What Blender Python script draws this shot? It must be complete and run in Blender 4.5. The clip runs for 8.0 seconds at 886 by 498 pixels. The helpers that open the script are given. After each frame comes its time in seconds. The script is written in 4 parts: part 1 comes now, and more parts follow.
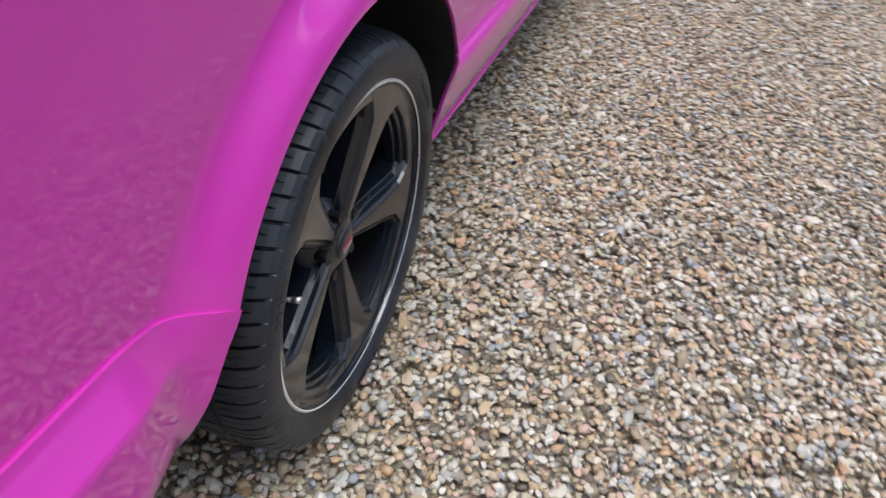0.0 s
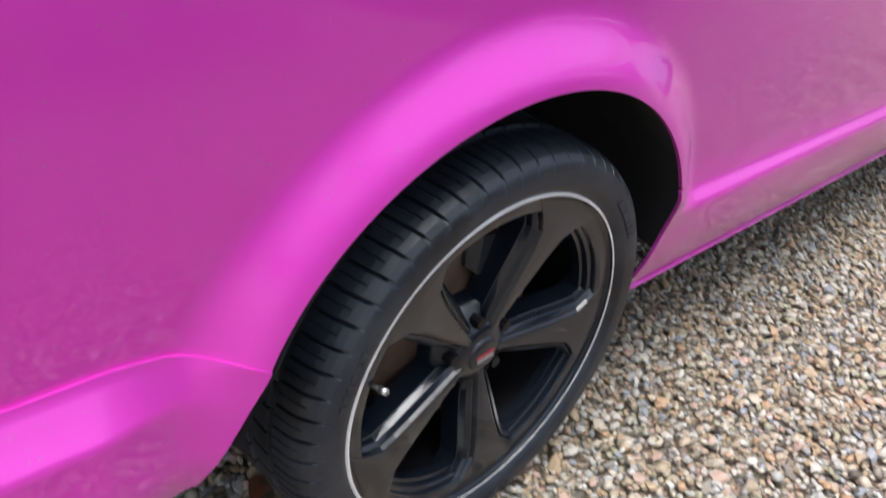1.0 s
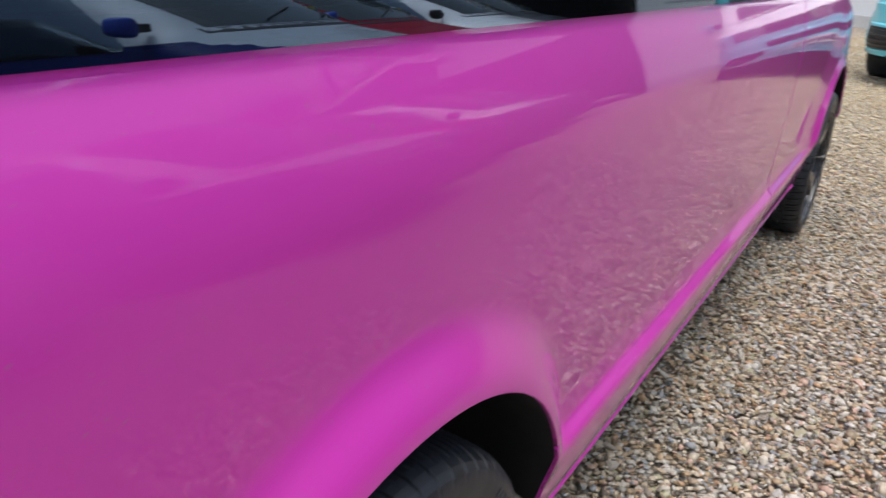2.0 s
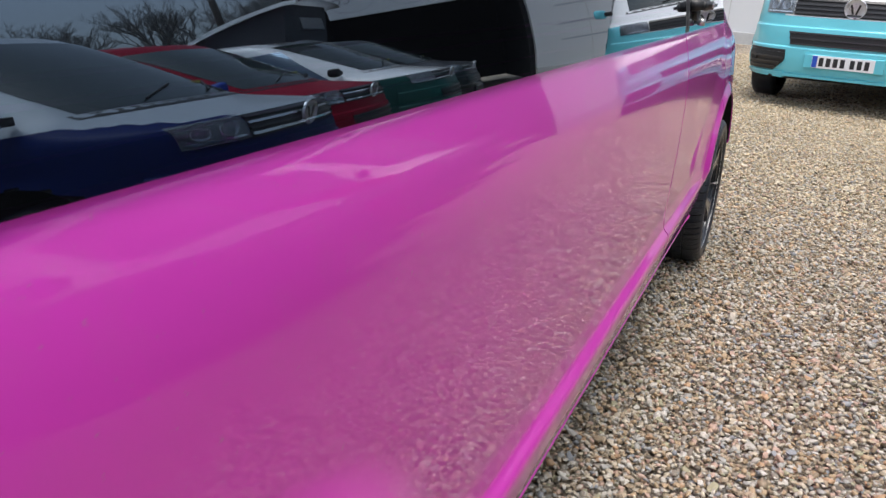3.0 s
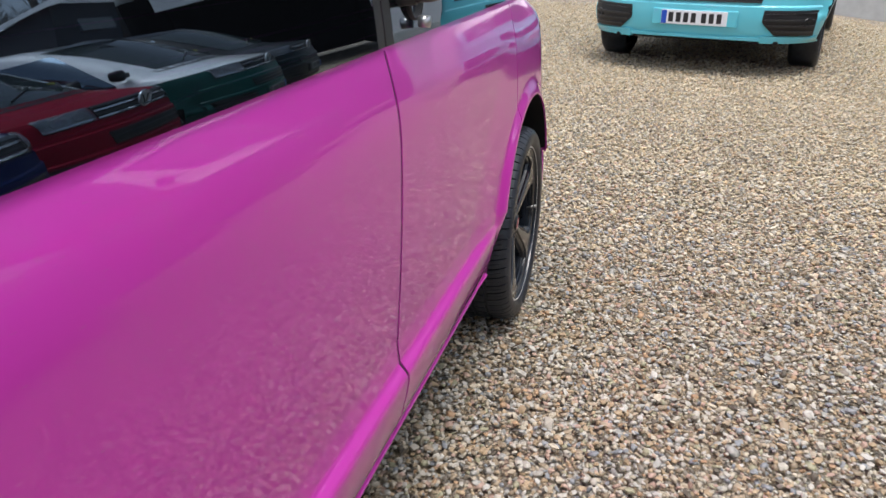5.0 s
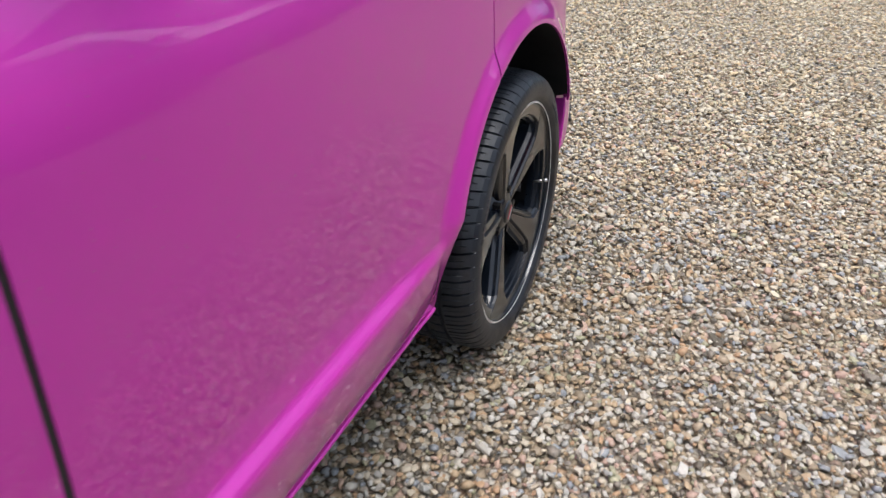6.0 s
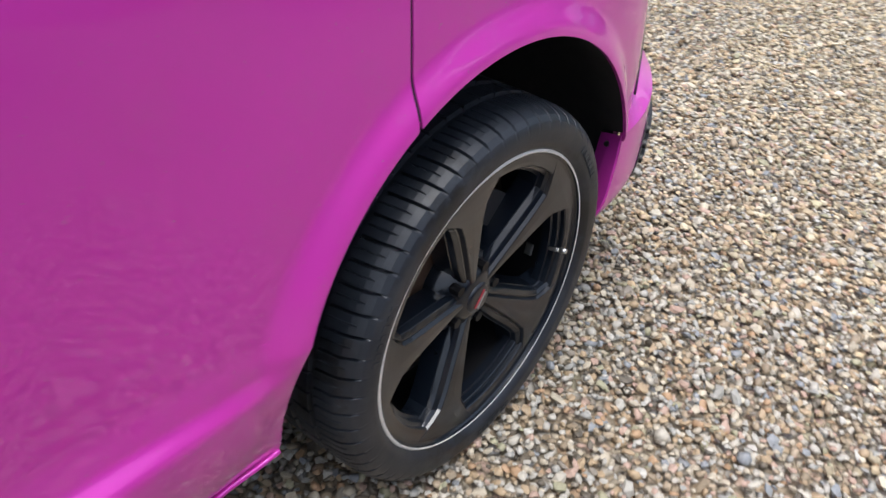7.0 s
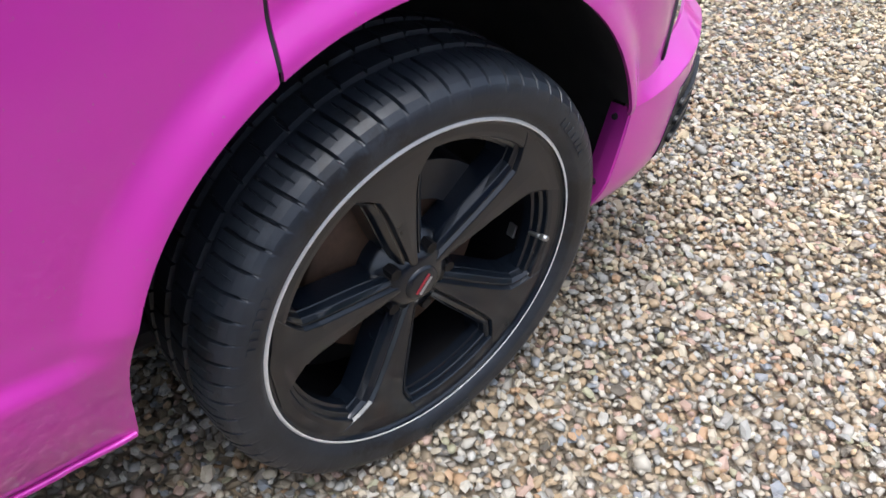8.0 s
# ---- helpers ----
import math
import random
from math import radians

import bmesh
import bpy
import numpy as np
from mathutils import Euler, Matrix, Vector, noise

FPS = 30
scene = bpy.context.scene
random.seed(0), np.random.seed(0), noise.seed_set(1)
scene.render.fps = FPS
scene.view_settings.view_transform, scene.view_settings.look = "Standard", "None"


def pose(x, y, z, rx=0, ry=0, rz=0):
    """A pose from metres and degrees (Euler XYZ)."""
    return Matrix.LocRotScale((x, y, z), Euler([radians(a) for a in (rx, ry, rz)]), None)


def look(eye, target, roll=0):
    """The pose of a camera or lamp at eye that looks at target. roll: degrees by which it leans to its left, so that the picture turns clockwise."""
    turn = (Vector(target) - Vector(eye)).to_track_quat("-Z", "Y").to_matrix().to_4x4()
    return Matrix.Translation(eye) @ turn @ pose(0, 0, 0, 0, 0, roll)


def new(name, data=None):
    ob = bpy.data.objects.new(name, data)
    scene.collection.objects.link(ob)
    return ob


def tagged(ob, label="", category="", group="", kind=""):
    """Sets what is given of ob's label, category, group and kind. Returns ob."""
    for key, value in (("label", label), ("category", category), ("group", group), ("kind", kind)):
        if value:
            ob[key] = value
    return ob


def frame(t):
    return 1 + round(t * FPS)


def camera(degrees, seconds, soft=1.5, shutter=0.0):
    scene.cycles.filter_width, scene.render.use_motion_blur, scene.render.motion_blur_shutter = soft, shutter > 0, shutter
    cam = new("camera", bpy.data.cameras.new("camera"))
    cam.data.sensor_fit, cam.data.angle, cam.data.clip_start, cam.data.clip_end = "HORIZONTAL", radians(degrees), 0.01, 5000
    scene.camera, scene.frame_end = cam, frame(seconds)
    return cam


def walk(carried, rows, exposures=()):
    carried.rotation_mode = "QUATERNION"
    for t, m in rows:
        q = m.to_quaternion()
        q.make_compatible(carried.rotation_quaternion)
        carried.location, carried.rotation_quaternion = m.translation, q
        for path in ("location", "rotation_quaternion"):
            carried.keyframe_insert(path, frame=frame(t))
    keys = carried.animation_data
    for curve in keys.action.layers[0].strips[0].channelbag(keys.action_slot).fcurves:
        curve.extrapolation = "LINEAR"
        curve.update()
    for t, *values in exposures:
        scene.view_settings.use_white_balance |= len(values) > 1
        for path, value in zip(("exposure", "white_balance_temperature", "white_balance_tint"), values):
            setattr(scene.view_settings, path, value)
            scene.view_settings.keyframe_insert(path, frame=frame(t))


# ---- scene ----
cam = camera(58.84, 8.0, soft=1.4, shutter=0.26)
PATH = [
    (0.0, (-4.321, -0.372, 1.063), (-3.151, -0.070, 0.173), 7.02),
    (0.2, (-4.246, -0.408, 1.050), (-3.129, 0.004, 0.138), 8.60),
    (0.5, (-4.168, -0.473, 1.034), (-3.131, 0.117, 0.126), 9.17),
    (0.8, (-4.126, -0.525, 1.022), (-3.156, 0.251, 0.180), 8.90),
    (1.0, (-4.115, -0.534, 1.025), (-3.173, 0.345, 0.257), 8.00),
    (1.2, (-4.101, -0.511, 1.038), (-3.147, 0.426, 0.358), 6.93),
    (1.5, (-4.080, -0.442, 1.092), (-3.034, 0.450, 0.502), 6.50),
    (1.6, (-4.040, -0.415, 1.102), (-2.951, 0.446, 0.535), 5.58),
    (1.8, (-3.990, -0.357, 1.130), (-2.839, 0.426, 0.570), 5.20),
    (2.0, (-3.917, -0.320, 1.145), (-2.704, 0.374, 0.598), 4.60),
    (2.2, (-3.872, -0.313, 1.143), (-2.614, 0.305, 0.607), 3.55),
    (3.3, (-3.616, -0.291, 1.220), (-2.308, 0.258, 0.734), 3.14),
    (3.5, (-3.524, -0.249, 1.233), (-2.202, 0.267, 0.745), 3.20),
    (3.8, (-3.361, -0.241, 1.257), (-2.017, 0.201, 0.760), 2.50),
    (4.0, (-3.249, -0.265, 1.257), (-1.892, 0.139, 0.759), 1.69),
    (4.2, (-3.125, -0.310, 1.259), (-1.763, 0.070, 0.759), 1.07),
    (4.5, (-2.920, -0.382, 1.277), (-1.557, -0.017, 0.768), 0.65),
    (4.7, (-2.783, -0.407, 1.270), (-1.423, -0.049, 0.748), 0.58),
    (5.8, (-1.748, -0.454, 1.205), (-0.523, 0.014, 0.474), 0.45),
    (6.0, (-1.595, -0.485, 1.188), (-0.400, 0.013, 0.432), 0.50),
    (6.2, (-1.449, -0.491, 1.175), (-0.277, 0.019, 0.391), 0.90),
    (6.5, (-1.210, -0.488, 1.156), (-0.076, 0.052, 0.334), 2.40),
    (6.6, (-1.137, -0.496, 1.154), (-0.022, 0.070, 0.326), 2.60),
    (6.8, (-0.983, -0.506, 1.149), (0.068, 0.135, 0.294), 3.80),
    (7.0, (-0.839, -0.538, 1.128), (0.137, 0.194, 0.257), 4.21),
    (7.2, (-0.704, -0.562, 1.111), (0.210, 0.238, 0.229), 4.19),
    (7.5, (-0.576, -0.583, 1.099), (0.266, 0.267, 0.195), 3.45),
    (7.8, (-0.546, -0.599, 1.088), (0.251, 0.252, 0.149), 3.70),
    (8.0, (-0.534, -0.610, 1.071), (0.242, 0.238, 0.109), 4.05),
]
walk(cam, [(t, look(e, g, r)) for t, e, g, r in PATH], exposures=[
    (0.0, 0.66, 6050, 10), (0.7, 0.96, 6050, 10), (1.4, 1.00, 6150, 10), (2.1, 0.58, 6350, 10), (3.4, 0.68, 6450, 10), (4.6, 0.62, 6400, 10),
    (6.0, 0.65, 6200, 10), (7.0, 0.75, 6100, 10), (8.0, 0.94, 5950, 10)])

# ---- daylight: a bright overcast sky ----
SUN_EL, SUN_AZ = radians(79), radians(-145)
world = bpy.data.worlds.new("overcast_sky")
scene.world = world
world.use_nodes = True
wn, wl = world.node_tree.nodes, world.node_tree.links
sky = wn.new("ShaderNodeTexSky")
sky.sky_type, sky.sun_disc = "NISHITA", False
sky.sun_elevation, sky.sun_rotation = SUN_EL, radians(90) - SUN_AZ
sky.air_density, sky.dust_density, sky.ozone_density = 1.0, 5.0, 1.0
grey = wn.new("ShaderNodeHueSaturation")
grey.inputs["Saturation"].default_value = 0.58
wl.new(sky.outputs["Color"], grey.inputs["Color"])
wl.new(grey.outputs["Color"], wn["Background"].inputs["Color"])
wn["Background"].inputs["Strength"].default_value = 0.165
sun = new("sun", bpy.data.lights.new("sun", "SUN"))
sun.data.energy, sun.data.angle, sun.data.color = 1.5, radians(36), (1.0, 0.975, 0.94)
sun.matrix_world = look((0, 0, 0), (-math.cos(SUN_EL) * math.cos(SUN_AZ), -math.cos(SUN_EL) * math.sin(SUN_AZ), -math.sin(SUN_EL)))


# ---- materials ----
class Nodes:
    """A principled material with short calls for its pattern nodes."""

    def __init__(self, name, **values):
        self.m = bpy.data.materials.new(name)
        self.m.use_nodes = True
        self.t = self.m.node_tree
        self.b = self.t.nodes["Principled BSDF"]
        for key, value in values.items():
            self.b.inputs[key.replace("_", " ")].default_value = value
        self.co = self.t.nodes.new("ShaderNodeTexCoord").outputs["Object"]

    def link(self, a, b):
        self.t.links.new(a, b)
        return self

    def noise(self, scale, detail=4.0, rough=0.55, stretch=None):
        n = self.t.nodes.new("ShaderNodeTexNoise")
        n.inputs["Scale"].default_value, n.inputs["Detail"].default_value = scale, detail
        n.inputs["Roughness"].default_value = rough
        if stretch:
            mp = self.t.nodes.new("ShaderNodeMapping")
            mp.inputs["Scale"].default_value = stretch
            self.link(self.co, mp.inputs["Vector"])
            self.link(mp.outputs["Vector"], n.inputs["Vector"])
        else:
            self.link(self.co, n.inputs["Vector"])
        return n.outputs["Fac"]

    def voronoi(self, scale, out="Distance", feature="F1"):
        n = self.t.nodes.new("ShaderNodeTexVoronoi")
        n.feature = feature
        n.inputs["Scale"].default_value = scale
        self.link(self.co, n.inputs["Vector"])
        return n.outputs[out]

    def ramp(self, fac, stops, hard=False):
        n = self.t.nodes.new("ShaderNodeValToRGB")
        n.color_ramp.interpolation = "CONSTANT" if hard else "LINEAR"
        e = n.color_ramp.elements
        while len(e) < len(stops):
            e.new(0.5)
        for el, (at, c) in zip(e, stops):
            el.position, el.color = at, (*c, 1) if len(c) == 3 else c
        self.link(fac, n.inputs["Fac"])
        return n.outputs["Color"]

    def mix(self, fac, a, b, mode="MIX"):
        n = self.t.nodes.new("ShaderNodeMix")
        n.data_type, n.blend_type = "RGBA", mode
        for sock, v in ((n.inputs[0], fac), (n.inputs[6], a), (n.inputs[7], b)):
            if isinstance(v, (int, float)):
                sock.default_value = v
            elif isinstance(v, tuple):
                sock.default_value = (*v, 1)
            else:
                self.link(v, sock)
        return n.outputs[2]

    def span(self, fac, lo, hi):
        n = self.t.nodes.new("ShaderNodeMapRange")
        n.inputs["To Min"].default_value, n.inputs["To Max"].default_value = lo, hi
        self.link(fac, n.inputs["Value"])
        return n.outputs["Result"]

    def bump(self, height, strength, distance=0.01):
        n = self.t.nodes.new("ShaderNodeBump")
        n.inputs["Strength"].default_value, n.inputs["Distance"].default_value = strength, distance
        self.link(height, n.inputs["Height"])
        self.link(n.outputs["Normal"], self.b.inputs["Normal"])
        return self

    def set(self, name, socket):
        return self.link(socket, self.b.inputs[name])


def paint(name, colour, dirt=(0.32, 0.26, 0.2), metal=0.0, coat=1.0, spec=0.25):
    k = Nodes(name, Roughness=0.42, Metallic=metal, Specular_IOR_Level=spec, Coat_Weight=coat, Coat_Roughness=0.0, Coat_IOR=1.41)
    dust = k.ramp(k.noise(9, 8, 0.7), [(0.52, (0, 0, 0)), (0.8, (0.10, 0.10, 0.10))])
    shade = k.mix(k.span(k.noise(1.3, 2), 0.0, 0.16), colour, tuple(c * 0.8 for c in colour))
    specks = k.ramp(k.noise(150, 4, 0.6), [(0.66, (0, 0, 0)), (0.74, (0.35, 0.35, 0.35))])
    k.set("Base Color", k.mix(specks, k.mix(dust, shade, dirt), dirt))
    k.set("Coat Roughness", k.span(k.noise(14, 6, 0.65), 0.018, 0.040))
    return k.m


def plain(name, colour, rough, metal=0.0, scale=60.0, var=0.25, bump=0.0, **extra):
    k = Nodes(name, Roughness=rough, Metallic=metal, **extra)
    k.set("Base Color", k.mix(k.noise(scale, 5), tuple(c * (1 - var) for c in colour), tuple(min(1, c * (1 + var)) for c in colour)))
    k.set("Roughness", k.span(k.noise(scale * 0.4, 4), rough * 0.8, min(1, rough * 1.2)))
    if bump:
        k.bump(k.noise(scale * 2, 6), bump, 0.002)
    return k.m


PINK = paint("magenta_paint", (0.66, 0.049, 0.470), metal=0.45)
TEAL = paint("turquoise_paint", (0.125, 0.53, 0.63))
WHITE = paint("white_paint", (0.78, 0.79, 0.80))
BLUE = paint("blue_paint", (0.002, 0.012, 0.085), dirt=(0.012, 0.015, 0.03), coat=0.02, spec=0.08)
MIRRORBLUE = paint("bright_blue_paint", (0.008, 0.040, 0.30), coat=0.4)
SILVER = paint("silver_paint", (0.35, 0.385, 0.42), metal=0.0, coat=0.4)
RED = paint("red_paint", (0.24, 0.005, 0.022), dirt=(0.10, 0.03, 0.03), coat=0.03, spec=0.05)
GREEN = paint("dark_green_paint", (0.003, 0.070, 0.060), dirt=(0.03, 0.06, 0.05), coat=0.2)
GREYPAINT = paint("grey_paint", (0.105, 0.115, 0.130), dirt=(0.12, 0.12, 0.12), coat=0.8)
BLACKPAINT = paint("black_paint", (0.010, 0.012, 0.016), dirt=(0.03, 0.03, 0.03), coat=0.3)

k = Nodes("tinted_glass", Roughness=0.0, IOR=2.5, Transmission_Weight=0.6, Base_Color=(0.006, 0.007, 0.009, 1), Specular_Tint=(0.60, 0.79, 1.0, 1))
k.set("Roughness", k.span(k.noise(5, 4), 0.0, 0.012))
GLASS = k.m
k = Nodes("windscreen_glass", Roughness=0.0, IOR=1.62, Transmission_Weight=0.06, Base_Color=(0.028, 0.042, 0.044, 1))
k.set("Roughness", k.span(k.noise(5, 4), 0.0, 0.015))
SCREEN = k.m
k = Nodes("lamp_glass", Roughness=0.02, IOR=1.4, Transmission_Weight=1.0, Base_Color=(0.85, 0.88, 0.9, 1))
k.bump(k.noise(30, 2), 0.05)
LAMPGLASS = k.m
CHROME = plain("chrome", (0.75, 0.76, 0.78), 0.12, 1.0, 30, 0.08)
BADGE = plain("badge_silver", (0.55, 0.57, 0.60), 0.28, 0.55, 40, 0.08)
LAMPBACK = plain("lamp_housing", (0.20, 0.215, 0.24), 0.35, 0.3, 26, 0.45)
LAMPBOWL = plain("lamp_reflector", (0.42, 0.44, 0.47), 0.25, 0.7, 30, 0.2)
SLATBLACK = plain("satin_black_slat", (0.030, 0.031, 0.034), 0.30, 0, 80, 0.3, 0.05)
BLACKTRIM = plain("black_plastic", (0.011, 0.011, 0.012), 0.48, 0, 80, 0.3, 0.1)
LINER = plain("arch_liner", (0.006, 0.006, 0.006), 0.9, 0, 40, 0.3)
INNER = plain("cabin_trim", (0.012, 0.012, 0.013), 0.8, 0, 20, 0.3)
PLATEWHITE = plain("plate_white", (0.72, 0.74, 0.76), 0.3, 0, 40, 0.05)
# a duller grey plate for the vans in the row
PLATEGREY = plain("plate_grey", (0.24, 0.25, 0.26), 0.5, 0, 40, 0.15)
PLATEBLUE = plain("plate_blue", (0.02, 0.08, 0.45), 0.3, 0, 40, 0.1)
PLATEYELLOW = plain("sticker_yellow", (0.55, 0.5, 0.06), 0.5, 0, 40, 0.1)
INK = plain("plate_ink", (0.012, 0.012, 0.014), 0.5, 0, 40, 0.1)
RIMBLACK = plain("black_wheel_lacquer", (0.0045, 0.0070, 0.0115), 0.30, 0.0, 90, 0.25, 0.02, Coat_Weight=1.0, Coat_Roughness=0.12, Coat_IOR=1.44, Specular_IOR_Level=0.14)
CALIPER = plain("caliper_iron", (0.020, 0.022, 0.026), 0.38, 0.2, 40, 0.4, 0.2)
RIMRING = plain("machined_rim_edge", (0.80, 0.79, 0.76), 0.45, 0.25, 120, 0.12, 0.05)
BARREL = plain("wheel_barrel_black", (0.005, 0.005, 0.006), 0.4, 0.0, 60, 0.3, Specular_IOR_Level=0.2)
CAPRED = plain("cap_red", (0.30, 0.022, 0.035), 0.4, 0, 40, 0.2)
CAPGREY = plain("cap_grey", (0.25, 0.24, 0.24), 0.4, 0, 40, 0.2)
RUST = plain("brake_iron", (0.10, 0.062, 0.042), 0.55, 0.4, 50, 0.5, 0.3)
STEEL = plain("bare_steel", (0.5, 0.5, 0.5), 0.3, 0.9, 60, 0.2)
k = Nodes("tyre_rubber", Roughness=0.55, Specular_IOR_Level=0.5)
dusty = k.ramp(k.noise(14, 8, 0.7), [(0.45, (0.010, 0.0135, 0.020)), (0.8, (0.028, 0.033, 0.041))])
damp = k.ramp(k.noise(5.5, 9, 0.75), [(0.53, (0, 0, 0)), (0.58, (1, 1, 1))])
k.set("Base Color", k.mix(damp, dusty, (0.005, 0.006, 0.008)))
k.set("Roughness", k.span(k.noise(24, 6), 0.32, 0.56))
k.bump(k.noise(260, 4), 0.25, 0.001)
RUBBER = k.m

STONES = [(0.0, (0.060, 0.054, 0.048)), (0.05, (0.34, 0.250, 0.155)), (0.16, (0.43, 0.380, 0.295)), (0.28, (0.32, 0.255, 0.180)), (0.37, (0.215, 0.168, 0.115)),
          (0.45, (0.40, 0.385, 0.345)), (0.55, (0.185, 0.165, 0.142)), (0.61, (0.42, 0.395, 0.34)), (0.69, (0.200, 0.225, 0.255)), (0.74, (0.36, 0.225, 0.130)),
          (0.775, (0.385, 0.265, 0.215)), (0.85, (0.295, 0.300, 0.285)), (0.92, (0.29, 0.285, 0.190)), (0.955, (0.46, 0.45, 0.415))]
k = Nodes("gravel_stone", Roughness=0.6)
rnd = k.t.nodes.new("ShaderNodeNewGeometry").outputs["Random Per Island"]
hue = k.ramp(rnd, STONES, hard=True)
k.set("Base Color", k.mix(k.span(k.noise(130, 5), 0.0, 0.34), hue, (0.265, 0.200, 0.100)))
k.set("Roughness", k.span(k.noise(50, 3), 0.38, 0.8))
k.bump(k.noise(220, 5), 0.35, 0.002)
STONE = k.m
k = Nodes("sandy_gravel_stone", Roughness=0.8)
rnd = k.t.nodes.new("ShaderNodeNewGeometry").outputs["Random Per Island"]
hue = k.ramp(rnd, STONES, hard=True)
k.set("Base Color", k.mix(k.span(k.noise(3, 5), 0.22, 0.62), hue, (0.60, 0.495, 0.305)))
k.bump(k.noise(220, 5), 0.3, 0.002)
SANDY = k.m

k = Nodes("gravel_bed", Roughness=0.85)
cells = k.voronoi(48, "Color")
sep = k.t.nodes.new("ShaderNodeSeparateColor")
k.link(cells, sep.inputs["Color"])
stone = k.ramp(sep.outputs["Red"], STONES, hard=True)
# crevice shade between the stones is painted in as dark cell edges
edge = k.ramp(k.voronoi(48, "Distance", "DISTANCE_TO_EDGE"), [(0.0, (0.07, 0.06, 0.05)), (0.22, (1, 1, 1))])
sand = k.ramp(k.noise(0.35, 6, 0.6), [(0.35, (0.03, 0.03, 0.03)), (0.7, (0.4, 0.4, 0.4))])
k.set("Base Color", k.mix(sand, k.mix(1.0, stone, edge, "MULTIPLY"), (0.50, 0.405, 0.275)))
k.bump(k.voronoi(48, "Distance", "DISTANCE_TO_EDGE"), 0.5, 0.02)
BED = k.m


# ---- mesh helpers ----
def base(name, label, category, group="", kind="", at=None):
    ob = new(name)
    ob.empty_display_size = 0.1
    if at is not None:
        ob.matrix_basis = at
    return tagged(ob, label, category, group, kind)


def mesh_part(name, verts, faces, material, parent=None, label="", normals=None, smooth=True, matrix=None):
    me = bpy.data.meshes.new(name)
    me.from_pydata([tuple(v) for v in verts], [], [tuple(f) for f in faces])
    me.materials.append(material)
    me.polygons.foreach_set("use_smooth", [smooth] * len(me.polygons))
    me.update()
    if normals is not None:
        me.normals_split_custom_set_from_vertices([tuple(n) for n in normals])
    ob = new(name, me)
    if parent:
        ob.parent = parent
    if matrix is not None:
        ob.matrix_basis = matrix
    if label:
        ob["label"] = label
    return ob


def part(name, bm, material, parent=None, label="", smooth=False):
    me = bpy.data.meshes.new(name)
    bm.normal_update()
    bm.to_mesh(me)
    bm.free()
    me.materials.append(material)
    me.polygons.foreach_set("use_smooth", [smooth] * len(me.polygons))
    ob = new(name, me)
    if parent:
        ob.parent = parent
    if label:
        ob["label"] = label
    return ob


def box(bm, x0, x1, y0, y1, z0, z1, bevel=0.0, turn=None):
    m = Matrix.Translation(((x0 + x1) / 2, (y0 + y1) / 2, (z0 + z1) / 2)) @ Matrix.Diagonal((x1 - x0, y1 - y0, z1 - z0, 1))
    r = bmesh.ops.create_cube(bm, size=1, matrix=(turn @ m) if turn else m)
    if bevel:
        es = list({e for v in r["verts"] for e in v.link_edges})
        bmesh.ops.bevel(bm, geom=es, offset=bevel, segments=2, affect="EDGES", profile=0.5)
    return bm


def cyl(bm, r0, r1, length, m, seg=24, caps=True):
    bmesh.ops.create_cone(bm, cap_ends=caps, segments=seg, radius1=r0, radius2=r1, depth=length, matrix=m)
    return bm


def grid_faces(nu, nv, closed=False):
    fs = []
    for i in range(nu if closed else nu - 1):
        for j in range(nv - 1):
            a, b = i * nv + j, ((i + 1) % nu) * nv + j
            fs.append((a, b, b + 1, a + 1))
    return fs


def lathe(profile, seg, closed=False):
    """Turns (radius, y) points round the y axis."""
    vs = []
    for i in range(seg):
        a = 2 * math.pi * i / seg
        for r, y in profile:
            vs.append((r * math.cos(a), y, r * math.sin(a)))
    fs = grid_faces(seg, len(profile), True)
    if closed:
        n = len(profile)
        fs += [(i * n + n - 1, ((i + 1) % seg) * n + n - 1, ((i + 1) % seg) * n, i * n) for i in range(seg)]
    return vs, fs


def curve_through(xs, ys):
    """A smooth curve through points (Hermite with limited slopes)."""
    xs, ys = np.array(xs, float), np.array(ys, float)
    d = np.diff(ys) / np.diff(xs)
    m = np.concatenate([[d[0]], np.where(d[:-1] * d[1:] > 0, 2 * d[:-1] * d[1:] / (d[:-1] + d[1:] + 1e-12), 0), [d[-1]]])

    def f(x):
        x = np.clip(np.asarray(x, float), xs[0], xs[-1])
        i = np.clip(np.searchsorted(xs, x) - 1, 0, len(xs) - 2)
        h = xs[i + 1] - xs[i]
        t = (x - xs[i]) / h
        return (ys[i] * (1 + 2 * t) * (1 - t) ** 2 + m[i] * h * t * (1 - t) ** 2 + ys[i + 1] * t * t * (3 - 2 * t) + m[i + 1] * h * t * t * (t - 1))
    return f


# ---- the ground: one sheet, and loose gravel on it ----
def rise(x, y):
    """The yard climbs gently towards its far end, but not under the parked row."""
    t = np.clip((np.asarray(x, float) - 0.6) / 4.4, 0, 1)
    u = np.clip((np.asarray(y, float) + 3.8) / 1.8, 0, 1)
    return 0.187 * t * t * (3 - 2 * t) * u * u * (3 - 2 * u)


